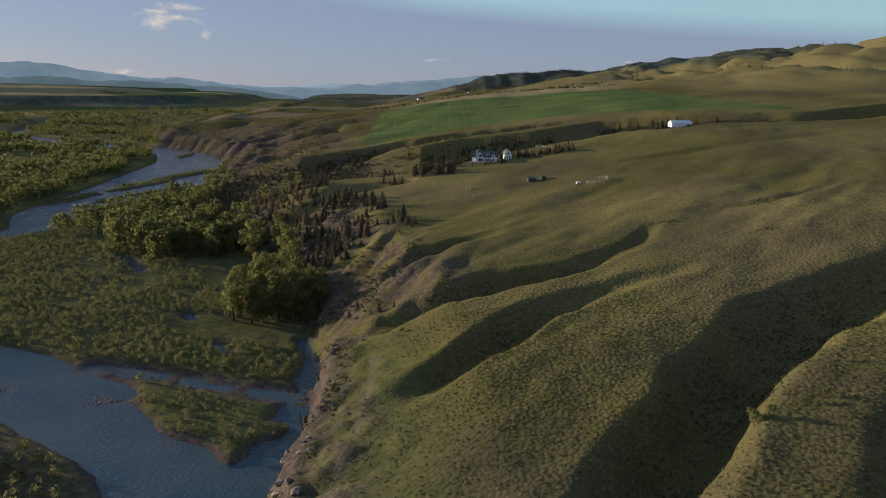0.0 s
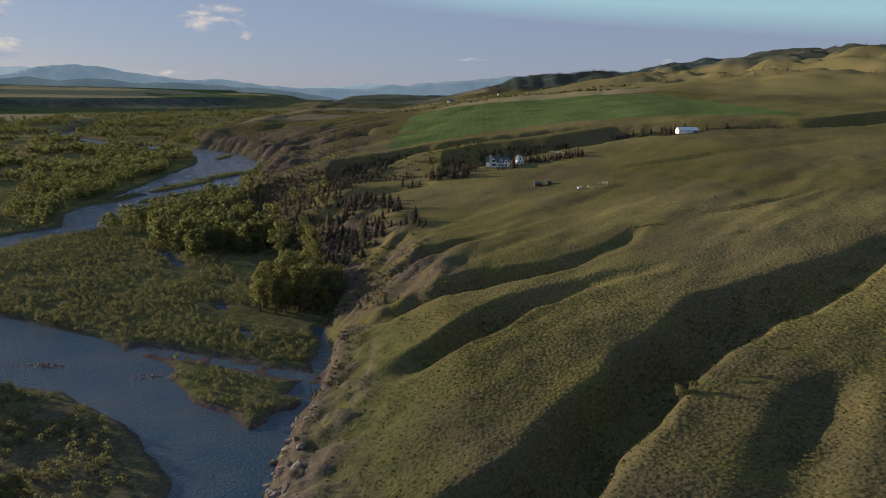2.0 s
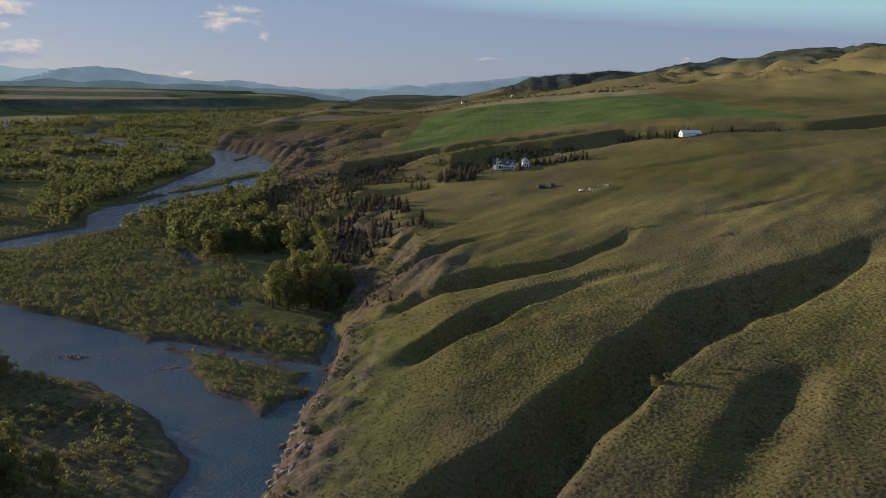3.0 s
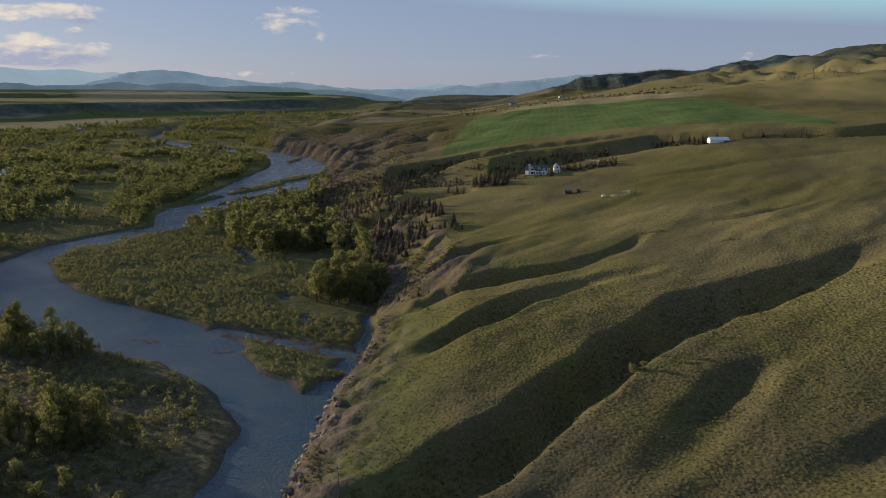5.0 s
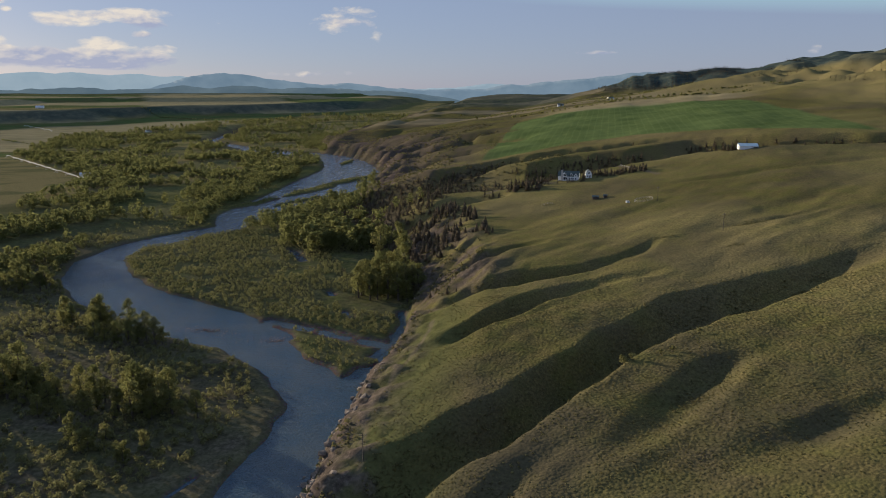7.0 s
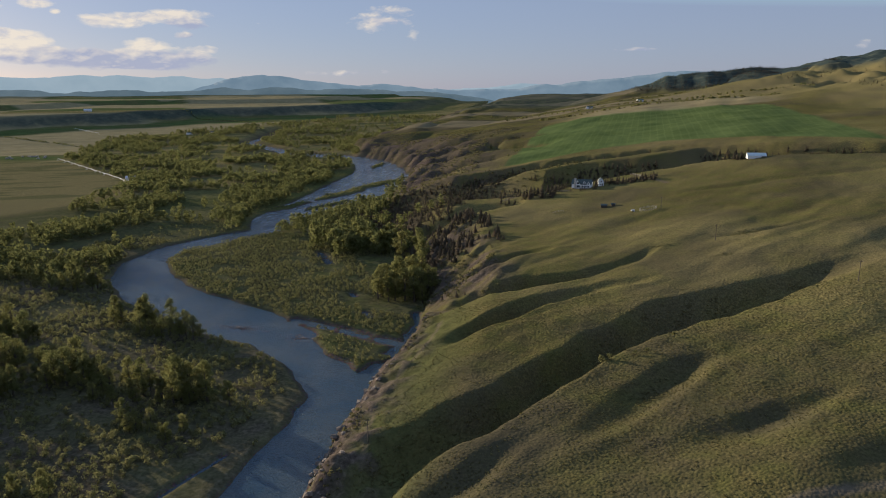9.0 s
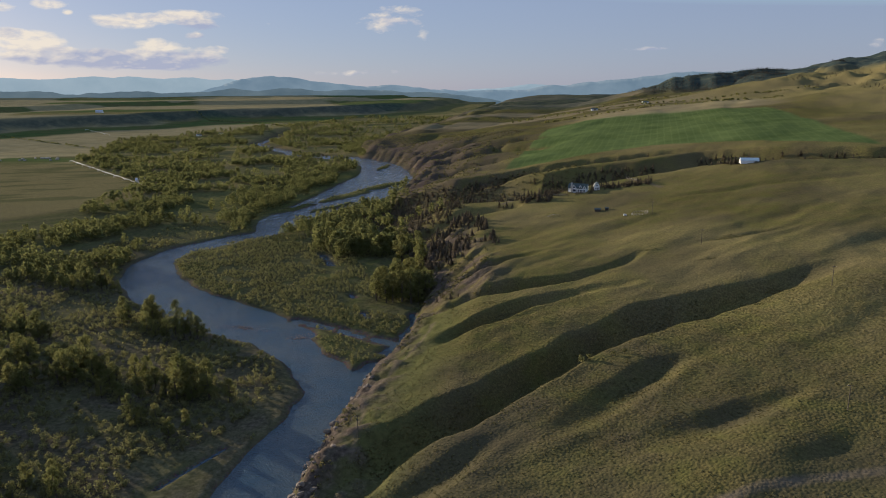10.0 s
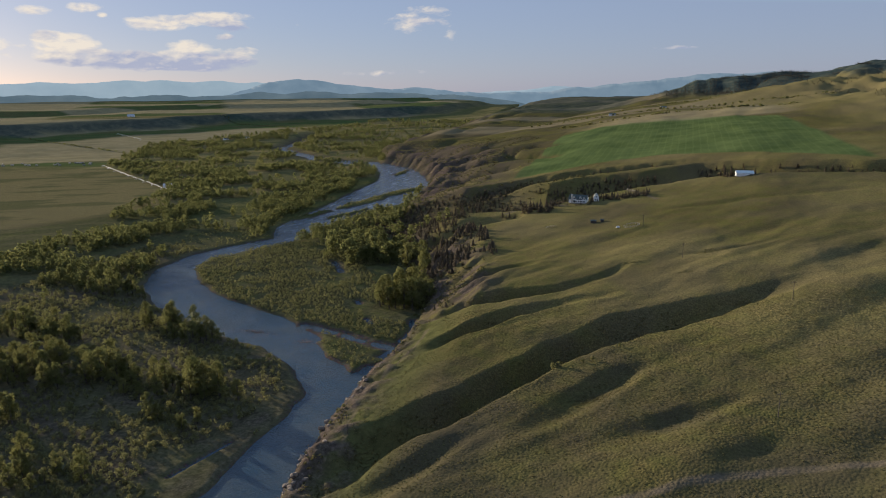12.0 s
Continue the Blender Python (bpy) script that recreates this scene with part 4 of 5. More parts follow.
def plant_cottonwoods():
    kinds = [cottonwood(11, 16, 4.8, 3000), cottonwood(12, 18, 5.4, 3400), cottonwood(13, 13, 4.4, 2600), cottonwood(14, 15, 4.0, 2700)]
    used = [False] * 4
    near, far = [], []
    # near flats, tree by tree
    x, y, r = jitter(-360, -40, 5, 470, 7.4, 31)
    z, s, _, _, _, wet, isle, east, edge = site(x, y)
    patch = fbm(x / 34, y / 34, 3, 51)
    open_bank = np.interp(y, [0, 120, 165, 200], [40, 30, 14, 5])
    # clumps on the near flat: x, y, radii
    clump = -1.0 + 0 * x
    for cx, cy, rx, ry in ((-198, 196, 42, 19), (-160, 119, 62, 15), (-112, 86, 26, 7), (-128, 26, 24, 13), (-235, 112, 40, 26), (-292, 160, 44, 18), (-330, 262, 60, 16), (-270, 60, 60, 20), (-200, 60, 18, 12), (-330, 330, 30, 40)):
        clump = np.maximum(clump, 1 - ((x - cx) / rx) ** 2 - ((y - cy) / ry) ** 2)
    west = ~east & (s < -5) & (wet < -open_bank) & (isle < -6) & (clump + 0.9 * patch > 0.05) & (r.uniform(0, 1, len(x)) > 0.24)
    grove = east & (s < 9) & (wet < -9) & (isle < -6) & (((y > 388) & (x > -200 - 0.4 * (y - 388)) & (patch > -0.22)) | ((x > -100 + 0.12 * (y - 280)) & (y > 284) & (patch > -0.8) & (r.uniform(0, 1, len(x)) > 0.25)))
    for k in np.nonzero(west | grove)[0]:
        near.append((x[k], y[k], z[k], r.uniform(0, 6.28), (0.48 + 0.72 * r.uniform()) * (1.3 if grove[k] else (0.62 if y[k] < 96 and x[k] > -150 else 1.0))))
    near.sort(key=lambda q: math.hypot(q[0] - 60, q[1] + 60))
    rest = near[230:]
    for q in near[:230]:
        k = int(r.integers(4))
        m = pose(q[0], q[1], q[2] - 0.1, 0, 0, math.degrees(q[3])) @ Matrix.Scale(q[4], 4)
        if used[k]:
            c = copy_thing(kinds[k], m)
            c.scale = (q[4],) * 3
        else:
            kinds[k].matrix_basis, used[k] = m, True
    # woods beyond
    x, y, r = jitter(-1500, -90, 0, 2600, 8.2, 32)
    z, s, _, _, _, wet, isle, east, edge = site(x, y)
    patch = fbm(x / 60, y / 60, 4, 53)
    thin = np.clip((y - 1500) / 1400, 0, 0.4) + np.clip((-x - 700) / 600, 0, 0.2)
    ok = ((s < 6) | ((s < 48) & (y > 370) & (y < 650) & (patch > 0.0))) & (wet < -7) & (isle < -6) & (x > edge + 10) & (patch > -0.10 + 0.08 * (y > 1100)) & (r.uniform(0, 1, len(x)) > thin)
    ok &= ~((x > -360) & (y < 470)) & (~east | (y > 470))
    ok &= (open_ground(x, y) < 0.5) | (wet > -40) | (r.uniform(0, 1, len(x)) > 0.93)
    ok &= (x > -1000) | (y > 900)
    far = spots_of(x[ok], y[ok], z[ok], r, 8, 15)
    extra = np.array([(q[0], q[1], q[2], q[3], 14 * q[4], 14 * q[4]) for q in rest]) if rest else np.zeros((0, 6))
    far = np.concatenate([extra, far])
    dist = np.hypot(far[:, 0] - 60, far[:, 1] + 60)
    pieces = []
    for n, (a, b, count, size) in enumerate(((0, 560, 460, 0.040), (560, 950, 260, 0.052), (950, 9000, 110, 0.082))):
        for v in range(3):
            rr = np.random.default_rng(70 + 3 * n + v)
            tpl = leaves(rr, cottonwood_lobes(rr, 1.0, 0.33), count, size)
            sel = far[(dist >= a) & (dist < b)][v::3]
            if len(sel):
                pieces.append(scatter_mesh("w", tpl, sel, None))
    v, f, n = join(pieces)
    tagged(new("cottonwood_forest", mesh_from("cottonwood_forest", v, f, MAT_COTTON, False, n)), "dense riverside cottonwood forest in evening light", "forest", kind="stuff")


plant_cottonwoods()


def plant_willows():
    x, y, r = jitter(-345, -40, 150, 480, 3.1, 41)
    z, s, _, _, _, wet, isle, east, edge = site(x, y)
    patch = fbm(x / 18, y / 18, 3, 57)
    line = np.interp(y, [220, 250, 300, 330, 400, 470], [-70, -98, -128, -150, -182, -255])
    thick = (isle > 1.5) | (east & (wet < -1.8) & (s < -4) & (isle < 0) & (x < line + 14 * patch))
    sparse = east & (wet < -3) & (s < 2) & (isle < 0) & (x >= line) & (patch > 0.0)
    ok = (thick & (patch > -0.33)) | sparse
    low = spots_of(x[ok], y[ok], z[ok], r, 1.3, 3.5, (0.75, 1.2))
    low[:, 4:] *= np.where(isle[ok] > 1.5, 0.75, 1.0)[:, None]
    x, y, r = jitter(-420, -30, 0, 420, 3.6, 44)
    z, s, _, _, _, wet, isle, east, edge = site(x, y)
    patch = fbm(x / 16, y / 16, 3, 59)
    ok = ~east & (s < -4) & (wet < -4) & (isle < -4) & (patch > -0.12) & (wet < -np.interp(y, [0, 120, 165, 200], [20, 17, 6, 3]))
    brush = spots_of(x[ok], y[ok], z[ok], r, 1.2, 4.6, (0.8, 1.2))
    x, y, r = jitter(-420, -30, 0, 900, 6.5, 42)
    z, s, _, _, _, wet, isle, east, edge = site(x, y)
    patch = fbm(x / 22, y / 22, 3, 58)
    ok = (wet < -3.5) & (s < 8) & (isle < 0) & (patch > 0.0) & (~east | (y > 470)) & ((wet < -14) | (patch > 0.2))
    under = spots_of(x[ok], y[ok], z[ok], r, 1.2, 3.6)
    x, y, r = jitter(-440, -280, 580, 1160, 4.5, 43)
    z, s, _, _, _, wet, isle, east, edge = site(x, y)
    ok = isle > 2.5
    bars = spots_of(x[ok], y[ok], z[ok], r, 1.2, 3.0)
    pieces = []
    for n, group in enumerate((low, under, bars, brush)):
        for v in range(3):
            rr = np.random.default_rng(90 + v)
            lobes = [(rr.uniform(-0.28, 0.28), rr.uniform(-0.28, 0.28), rr.uniform(0.3, 0.78), 0.27, 0.27) for _ in range(6)]
            tpl = leaves(rr, lobes, (92, 46, 46, 84)[n], (0.088, 0.125, 0.125, 0.085)[n])
            pieces.append(scatter_mesh("w", tpl, group[v::3], None))
    v, f, n = join(pieces)
    tagged(new("willow_thicket", mesh_from("willow_thicket", v, f, MAT_WILLOW, False, n)), "dense waist-high to tree-high willow thicket on the gravel bar", "shrubs", kind="stuff")


plant_willows()


def plant_conifers():
    kinds = [conifer(21, 12), conifer(22, 10), conifer(23, 14), conifer(24, 8)]
    used = [False] * 4
    x, y, r = jitter(-260, 330, 300, 700, 4.7, 61)
    z, s, _, _, gull, wet, _, _, _ = site(x, y)
    patch = fbm(x / 30, y / 30, 3, 63)
    face = (s > -6) & (s < 62) & (y > 330) & (y < 640) & (patch > -0.12 - 0.3 * step(360, 420, y))
    creek = (gull > 6.5) & (y > 470) & (patch > -0.2) & (x < 300) & (gull < 24)
    rim = (gull > 1.0) & (gull < 5) & (y > 458) & (patch > 0.12) & (x < 200) & (y < 560)
    flat = (s > 50) & (z < 46) & (y > 440) & (y < 520) & (x < -30) & (patch < 0.15)
    ok = (face & ~flat) | creek | rim
    pts = [(x[k], y[k], z[k], r.uniform(0, 360), r.uniform(0.28, 0.72)) for k in np.nonzero(ok)[0]]
    # yard trees round the house and by the barn
    for cx, cy, rx, ry, n, lo, hi in ((62, 492, 30, 9, 130, 0.25, 0.55), (8, 492, 8, 9, 24, 0.45, 0.85), (28, 474, 20, 2.5, 14, 0.2, 0.35), (-8, 470, 14, 14, 26, 0.5, 1.0), (165, 528, 12, 5, 14, 0.5, 0.9), (196, 528, 26, 5, 16, 0.3, 0.6)):
        for _ in range(n):
            px, py = cx + rx * r.uniform(-1, 1), cy + ry * r.uniform(-1, 1)
            if abs(px - 27) < 12.5 and abs(py - 486) < 9 or abs(px - 46) < 5 and abs(py - 489) < 5:
                continue
            pts.append((px, py, float(ground_z(px, py)[0]), r.uniform(0, 360), r.uniform(lo, hi)))
    for px, py, h in ((-18, 243, 0.35), (-24, 246, 0.4), (-10, 236, 0.3), (-34, 262, 0.5), (-37, 259, 0.42), (2, 232, 0.3), (24, 238, 0.25), (-42, 196, 0.3)):
        pts.append((px, py, float(ground_z(px, py)[0]), r.uniform(0, 360), h))
    pts.sort(key=lambda q: math.hypot(q[0] - 60, q[1] + 60))
    for q in pts[:290]:
        k = int(r.integers(4))
        m = pose(q[0], q[1], q[2] - 0.1, 0, 0, q[3]) @ Matrix.Scale(q[4], 4)
        if used[k]:
            copy_thing(kinds[k], m).scale = (q[4],) * 3
        else:
            kinds[k].matrix_basis, used[k] = m, True
    rest = pts[290:]
    if rest:
        far = np.array([(q[0], q[1], q[2] - 0.2, q[3], 11 * q[4], 11 * q[4]) for q in rest])
        pieces = [scatter_mesh("c", conifer_template(np.random.default_rng(130 + v), 8, 7), far[v::3], None) for v in range(3)]
        # scattered pines on the far hills
        x, y, r = jitter(420, 1300, 900, 2300, 17, 67)
        z, s, *_ = land(x, y)
        patch = fbm(x / 110, y / 110, 4, 69)
        ok = (patch > 0.1) & (z > 140)
        pieces.append(scatter_mesh("c", conifer_template(np.random.default_rng(140), 4, 5), spots_of(x[ok], y[ok], z[ok], r, 5, 9), None))
        x, y, r = jitter(-260, 700, 2400, 2900, 11, 68)
        z, s, *_ = land(x, y)
        ok = (fbm(x / 90, y / 90, 3, 70) > -0.22) & (z > 128)
        pieces.append(scatter_mesh("c", conifer_template(np.random.default_rng(141), 4, 5), spots_of(x[ok], y[ok], z[ok], r, 5, 8, (1.5, 2.3)), None))
        v, f = join(pieces)
        tagged(new("conifer_forest", mesh_from("conifer_forest", v, f, MAT_SPRUCE)), "dark conifer woods in the creek ravine and on far hills", "forest", kind="stuff")


plant_conifers()


def hawthorn(seed, h):
    r = np.random.default_rng(seed)
    bush = new("hawthorn_bush")
    bm = bmesh.new()
    for k in range(3):
        a = 2.1 * k
        limb(bm, (0.05 * math.cos(a), 0.05 * math.sin(a), -0.3), (0.3 * h * math.cos(a), 0.3 * h * math.sin(a), 0.55 * h), 0.03 * h, 0.012 * h, 5)
    part("trunk", bm, MAT_BARK, bush)
    lobes = [(r.uniform(-0.28, 0.28) * h, r.uniform(-0.28, 0.28) * h, r.uniform(0.35, 0.85) * h, 0.2 * h, 0.2 * h) for _ in range(9)]
    v, f, n = leaves(r, lobes, 520, 0.05 * h, 0.7)
    crown = new("crown", mesh_from("crown", v, f, MAT_WILLOW, False, n))
    crown.parent = bush
    return tagged(bush, "small round green bush on the lip of the gully", "bush", "bushes on the gully lip")


def plant_bushes():
    first = hawthorn(31, 4.0)
    for k, (x, y, size) in enumerate(((68.7, 137.5, 1.0), (71.5, 137, 0.7), (86, 142.5, 0.62), (81.5, 140.5, 0.55), (97, 158, 0.5))):
        m = pose(x, y, float(ground_z(x, y)[0]) - 0.1, 0, 0, 70 * k) @ Matrix.Scale(size, 4)
        if k == 0:
            first.matrix_basis = m
        else:
            copy_thing(first, m).scale = (size,) * 3


plant_bushes()


def plant_shrubs():
    parts_ = []
    for x0, x1, y0, y1, gap, lo, hi, seed in ((-45, 235, 34, 215, 1.3, 0.18, 0.42, 81), (-50, 260, 215, 420, 1.9, 0.10, 0.26, 82)):
        x, y, r = jitter(x0, x1, y0, y1, gap, seed)
        z, s, bare, _, gull, wet, _, _, _ = site(x, y)
        patch = fbm(x / 26, y / 26, 4, 83)
        keep = (s > 6) & (bare < 0.75) & (along(x, y, TRACK)[0] > 2.2) & (patch + 0.5 * r.uniform(-1, 1, len(x)) > -0.12) & ((x > -12) | (r.uniform(0, 1, len(x)) > 0.6))
        parts_.append((spots_of(x[keep], y[keep], z[keep] + 0.1, r, lo, hi, (1.4, 2.3))))
    # taller brush in the gullies and in the hollows of the pasture
    x, y, r = jitter(-45, 250, 44, 330, 1.3, 84)
    z, s, bare, _, gull, *_ = site(x, y)
    patch = fbm(x / 12, y / 12, 3, 85)
    deep = (gull > 3.0) & (s > 8) & (patch > 0.08)
    hollow = (((x - 142) / 15) ** 2 + ((y - 301 - 0.15 * (x - 142)) / 4.2) ** 2 < 1 + 1.2 * patch) | (((x - 126) / 6) ** 2 + ((y - 262) / 2.2) ** 2 < 1 + patch) | (((x - 94) / 6) ** 2 + ((y - 288) / 2) ** 2 < 1 + patch)
    ok = deep | hollow
    parts_.append(spots_of(x[ok], y[ok], z[ok], r, 0.3, 0.8, (1.0, 1.6)))
    # scrub on the bluff face
    x, y, r = jitter(-110, 10, 44, 420, 2.6, 86)
    z, s, bare, _, gull, *_ = site(x, y)
    patch = fbm(x / 15, y / 15, 3, 87)
    ok = (s > 1) & (s < np.where(y < 215, 15, 50)) & (patch > 0.05)
    parts_.append(spots_of(x[ok], y[ok], z[ok], r, 0.5, 1.8, (0.8, 1.2)))
    # brush on the dissected rim upstream
    x, y, r = jitter(-620, 20, 590, 1450, 7.0, 88)
    z, s, bare, _, gull, *_ = site(x, y)
    patch = fbm(x / 45, y / 45, 3, 89)
    ok = (s > 3) & (s < 230) & (patch + 0.04 * gull > 0.0 - 0.2 * (s < 140)) & ~((x > -125) & (y > 660) & (y < 1230))
    parts_.append(spots_of(x[ok], y[ok], z[ok], r, 0.9, 2.6, (1.0, 1.7)))
    spots = np.concatenate(parts_)
    pieces = []
    for v in range(4):
        rr = np.random.default_rng(150 + v)
        lobes = [(rr.uniform(-0.4, 0.4), rr.uniform(-0.4, 0.4), rr.uniform(0.3, 0.6), 0.42, 0.4) for _ in range(4)]
        pieces.append(scatter_mesh("s", leaves(rr, lobes, 13, 0.30, 0.4), spots[v::4], None))
    v, f, n = join(pieces)
    tagged(new("prairie_shrubs", mesh_from("prairie_shrubs", v, f, MAT_SAGE, False, n)), "low olive snowberry and sage clumps covering the pasture", "shrubs", kind="stuff")


plant_shrubs()


# ---- rocks at the foot of the bluff ----
def place_rocks():
    r = np.random.default_rng(5)
    kinds = []
    for k in range(5):
        bm = bmesh.new()
        bmesh.ops.create_icosphere(bm, subdivisions=1, radius=1.0)
        for v in bm.verts:
            v.co = Vector((v.co.x * 1.2, v.co.y * 0.9, v.co.z * 0.65)) * r.uniform(0.72, 1.2)
        me = bpy.data.meshes.new("boulder")
        bm.to_mesh(me)
        bm.free()
        me.materials.append(MAT_ROCK)
        kinds.append(me)
    for _ in range(230):
        u = r.uniform(0, 1)
        y = 46 + 120 * u ** 1.3 if r.uniform() < 0.8 else r.uniform(170, 300)
        foot = np.interp(y, [40, 95, 150, 200, 245, 300], [-26, -38, -42, -46, -48, -62])
        x = foot + r.normal() * 1.8 + abs(r.normal()) * 4.5
        ob = new("boulder", kinds[int(r.integers(5))])
        size = (0.3 + 1.6 * r.uniform() ** 1.8) * (1.0 if y < 180 else 0.6)
        ob.matrix_basis = pose(x, y, float(ground_z(x, y)[0]) + 0.1 * size, r.uniform(-25, 25), r.uniform(-25, 25), r.uniform(0, 360)) @ Matrix.Scale(size, 4)
        tagged(ob, "tan sandstone boulder fallen at the foot of the bluff", "rock", "boulders at the bluff foot")


place_rocks()


def place_cobbles():
    """Stones of the riffle that stand out of the shallow water."""
    r = np.random.default_rng(6)
    bm = bmesh.new()
    bmesh.ops.create_icosphere(bm, subdivisions=1, radius=1.0)
    tv = np.array([(v.co.x, v.co.y * 0.8, v.co.z * 0.55) for v in bm.verts])
    tf = np.array([[v.index for v in f.verts] for f in bm.faces])
    bm.free()
    n = 700
    first = r.uniform(0, 1, n) < 0.62
    x = np.where(first, -157 + 12 * r.normal(size=n), -112 + 7 * r.normal(size=n))
    y = np.where(first, 215 + 2.8 * r.normal(size=n), 209 + 3.5 * r.normal(size=n))
    size = r.uniform(0.18, 0.55, n)
    z = np.maximum(ground_z(x, y), -0.12)
    v, f = scatter_mesh("cobbles", (tv, tf), np.stack([x, y, z, r.uniform(0, 6.28, n), size, size * r.uniform(0.6, 1.1, n)], -1), None)
    tagged(new("river_cobbles", mesh_from("river_cobbles", v, f, MAT_COBBLE, False)), "reddish-brown wet cobbles breaking the shallow riffle", "stones", kind="stuff")


place_cobbles()


# ---- buildings ----
def base_empty(name, x, y, turn, label, category, group="", sink=0.3):
    ob = new(name)
    ob.matrix_basis = pose(x, y, float(ground_z(x, y)[0]) - sink, 0, 0, turn)
    return tagged(ob, label, category, group)


def gable_roof(x0, x1, y0, y1, eave, ridge, over=0.5, thick=0.25):
    """A roof with its ridge along x."""
    bm = bmesh.new()
    ym = (y0 + y1) / 2
    k = (ridge - eave) / (ym - y0)
    out = [(y0 - over, eave - k * over), (ym, ridge), (y1 + over, eave - k * over), (y1 + over, eave - k * over + thick), (ym, ridge + thick), (y0 - over, eave - k * over + thick)]
    a = [bm.verts.new((x0 - over, y, z)) for y, z in out]
    b = [bm.verts.new((x1 + over, y, z)) for y, z in out]
    bm.faces.new(a)
    bm.faces.new(b[::-1])
    for n in range(6):
        bm.faces.new((a[n], b[n], b[(n + 1) % 6], a[(n + 1) % 6]))
    bmesh.ops.recalc_face_normals(bm, faces=bm.faces[:])
    return bm


def gable_body(x0, x1, y0, y1, eave, ridge):
    """Walls with gable ends on the two x sides."""
    bm = bmesh.new()
    ym = (y0 + y1) / 2
    out = [(y0, 0), (y1, 0), (y1, eave), (ym, ridge), (y0, eave)]
    a = [bm.verts.new((x0, y, z)) for y, z in out]
    b = [bm.verts.new((x1, y, z)) for y, z in out]
    bm.faces.new(a)
    bm.faces.new(b[::-1])
    for n in range(5):
        bm.faces.new((a[n], b[n], b[(n + 1) % 5], a[(n + 1) % 5]))
    bmesh.ops.recalc_face_normals(bm, faces=bm.faces[:])
    return bm


def window_unit(parent, x, y, z, w, h, axis="y"):
    """A framed pane in a wall that faces -y, or -x."""
    bm = bmesh.new()
    t = 0.12
    if axis == "y":
        for q in ((x - w / 2 - t, x - w / 2, z - h / 2 - t, z + h / 2 + t), (x + w / 2, x + w / 2 + t, z - h / 2 - t, z + h / 2 + t), (x - w / 2, x + w / 2, z + h / 2, z + h / 2 + t), (x - w / 2, x + w / 2, z - h / 2 - t, z - h / 2)):
            box(bm, q[0], y - 0.1, q[2], q[1], y + 0.05, q[3])
        win = part("window", bm, MAT_WHITE, parent)
        part("pane", box(bmesh.new(), x - w / 2, y - 0.05, z - h / 2, x + w / 2, y - 0.02, z + h / 2), MAT_GLASS, win, "dark glass pane")
    else:
        for q in ((y - w / 2 - t, y - w / 2, z - h / 2 - t, z + h / 2 + t), (y + w / 2, y + w / 2 + t, z - h / 2 - t, z + h / 2 + t), (y - w / 2, y + w / 2, z + h / 2, z + h / 2 + t), (y - w / 2, y + w / 2, z - h / 2 - t, z - h / 2)):
            box(bm, x - 0.1, q[0], q[2], x + 0.05, q[1], q[3])
        win = part("window", bm, MAT_WHITE, parent)
        part("pane", box(bmesh.new(), x - 0.05, y - w / 2, z - h / 2, x - 0.02, y + w / 2, z + h / 2), MAT_GLASS, win, "dark glass pane")


def front_gable(parent, x, w, y0, y1, z0, eave, ridge, wall_name):
    """A cross gable that faces -y: a wall block and its own roof."""
    bm = prism(bmesh.new(), [(x - w / 2, z0), (x + w / 2, z0), (x + w / 2, eave), (x, ridge), (x - w / 2, eave)], y0, y1)
    wall = part(wall_name, bm, MAT_WHITE, parent)
    k = (ridge - eave) / (w / 2)
    o = 0.35
    bm = prism(bmesh.new(), [(x - w / 2 - o, eave - k * o), (x, ridge), (x + w / 2 + o, eave - k * o), (x + w / 2 + o, eave - k * o + 0.22), (x, ridge + 0.22), (x - w / 2 - o, eave - k * o + 0.22)], y0 - 0.4, y1)
    part("dormer_roof", bm, MAT_ROOFG, wall)
    return wall


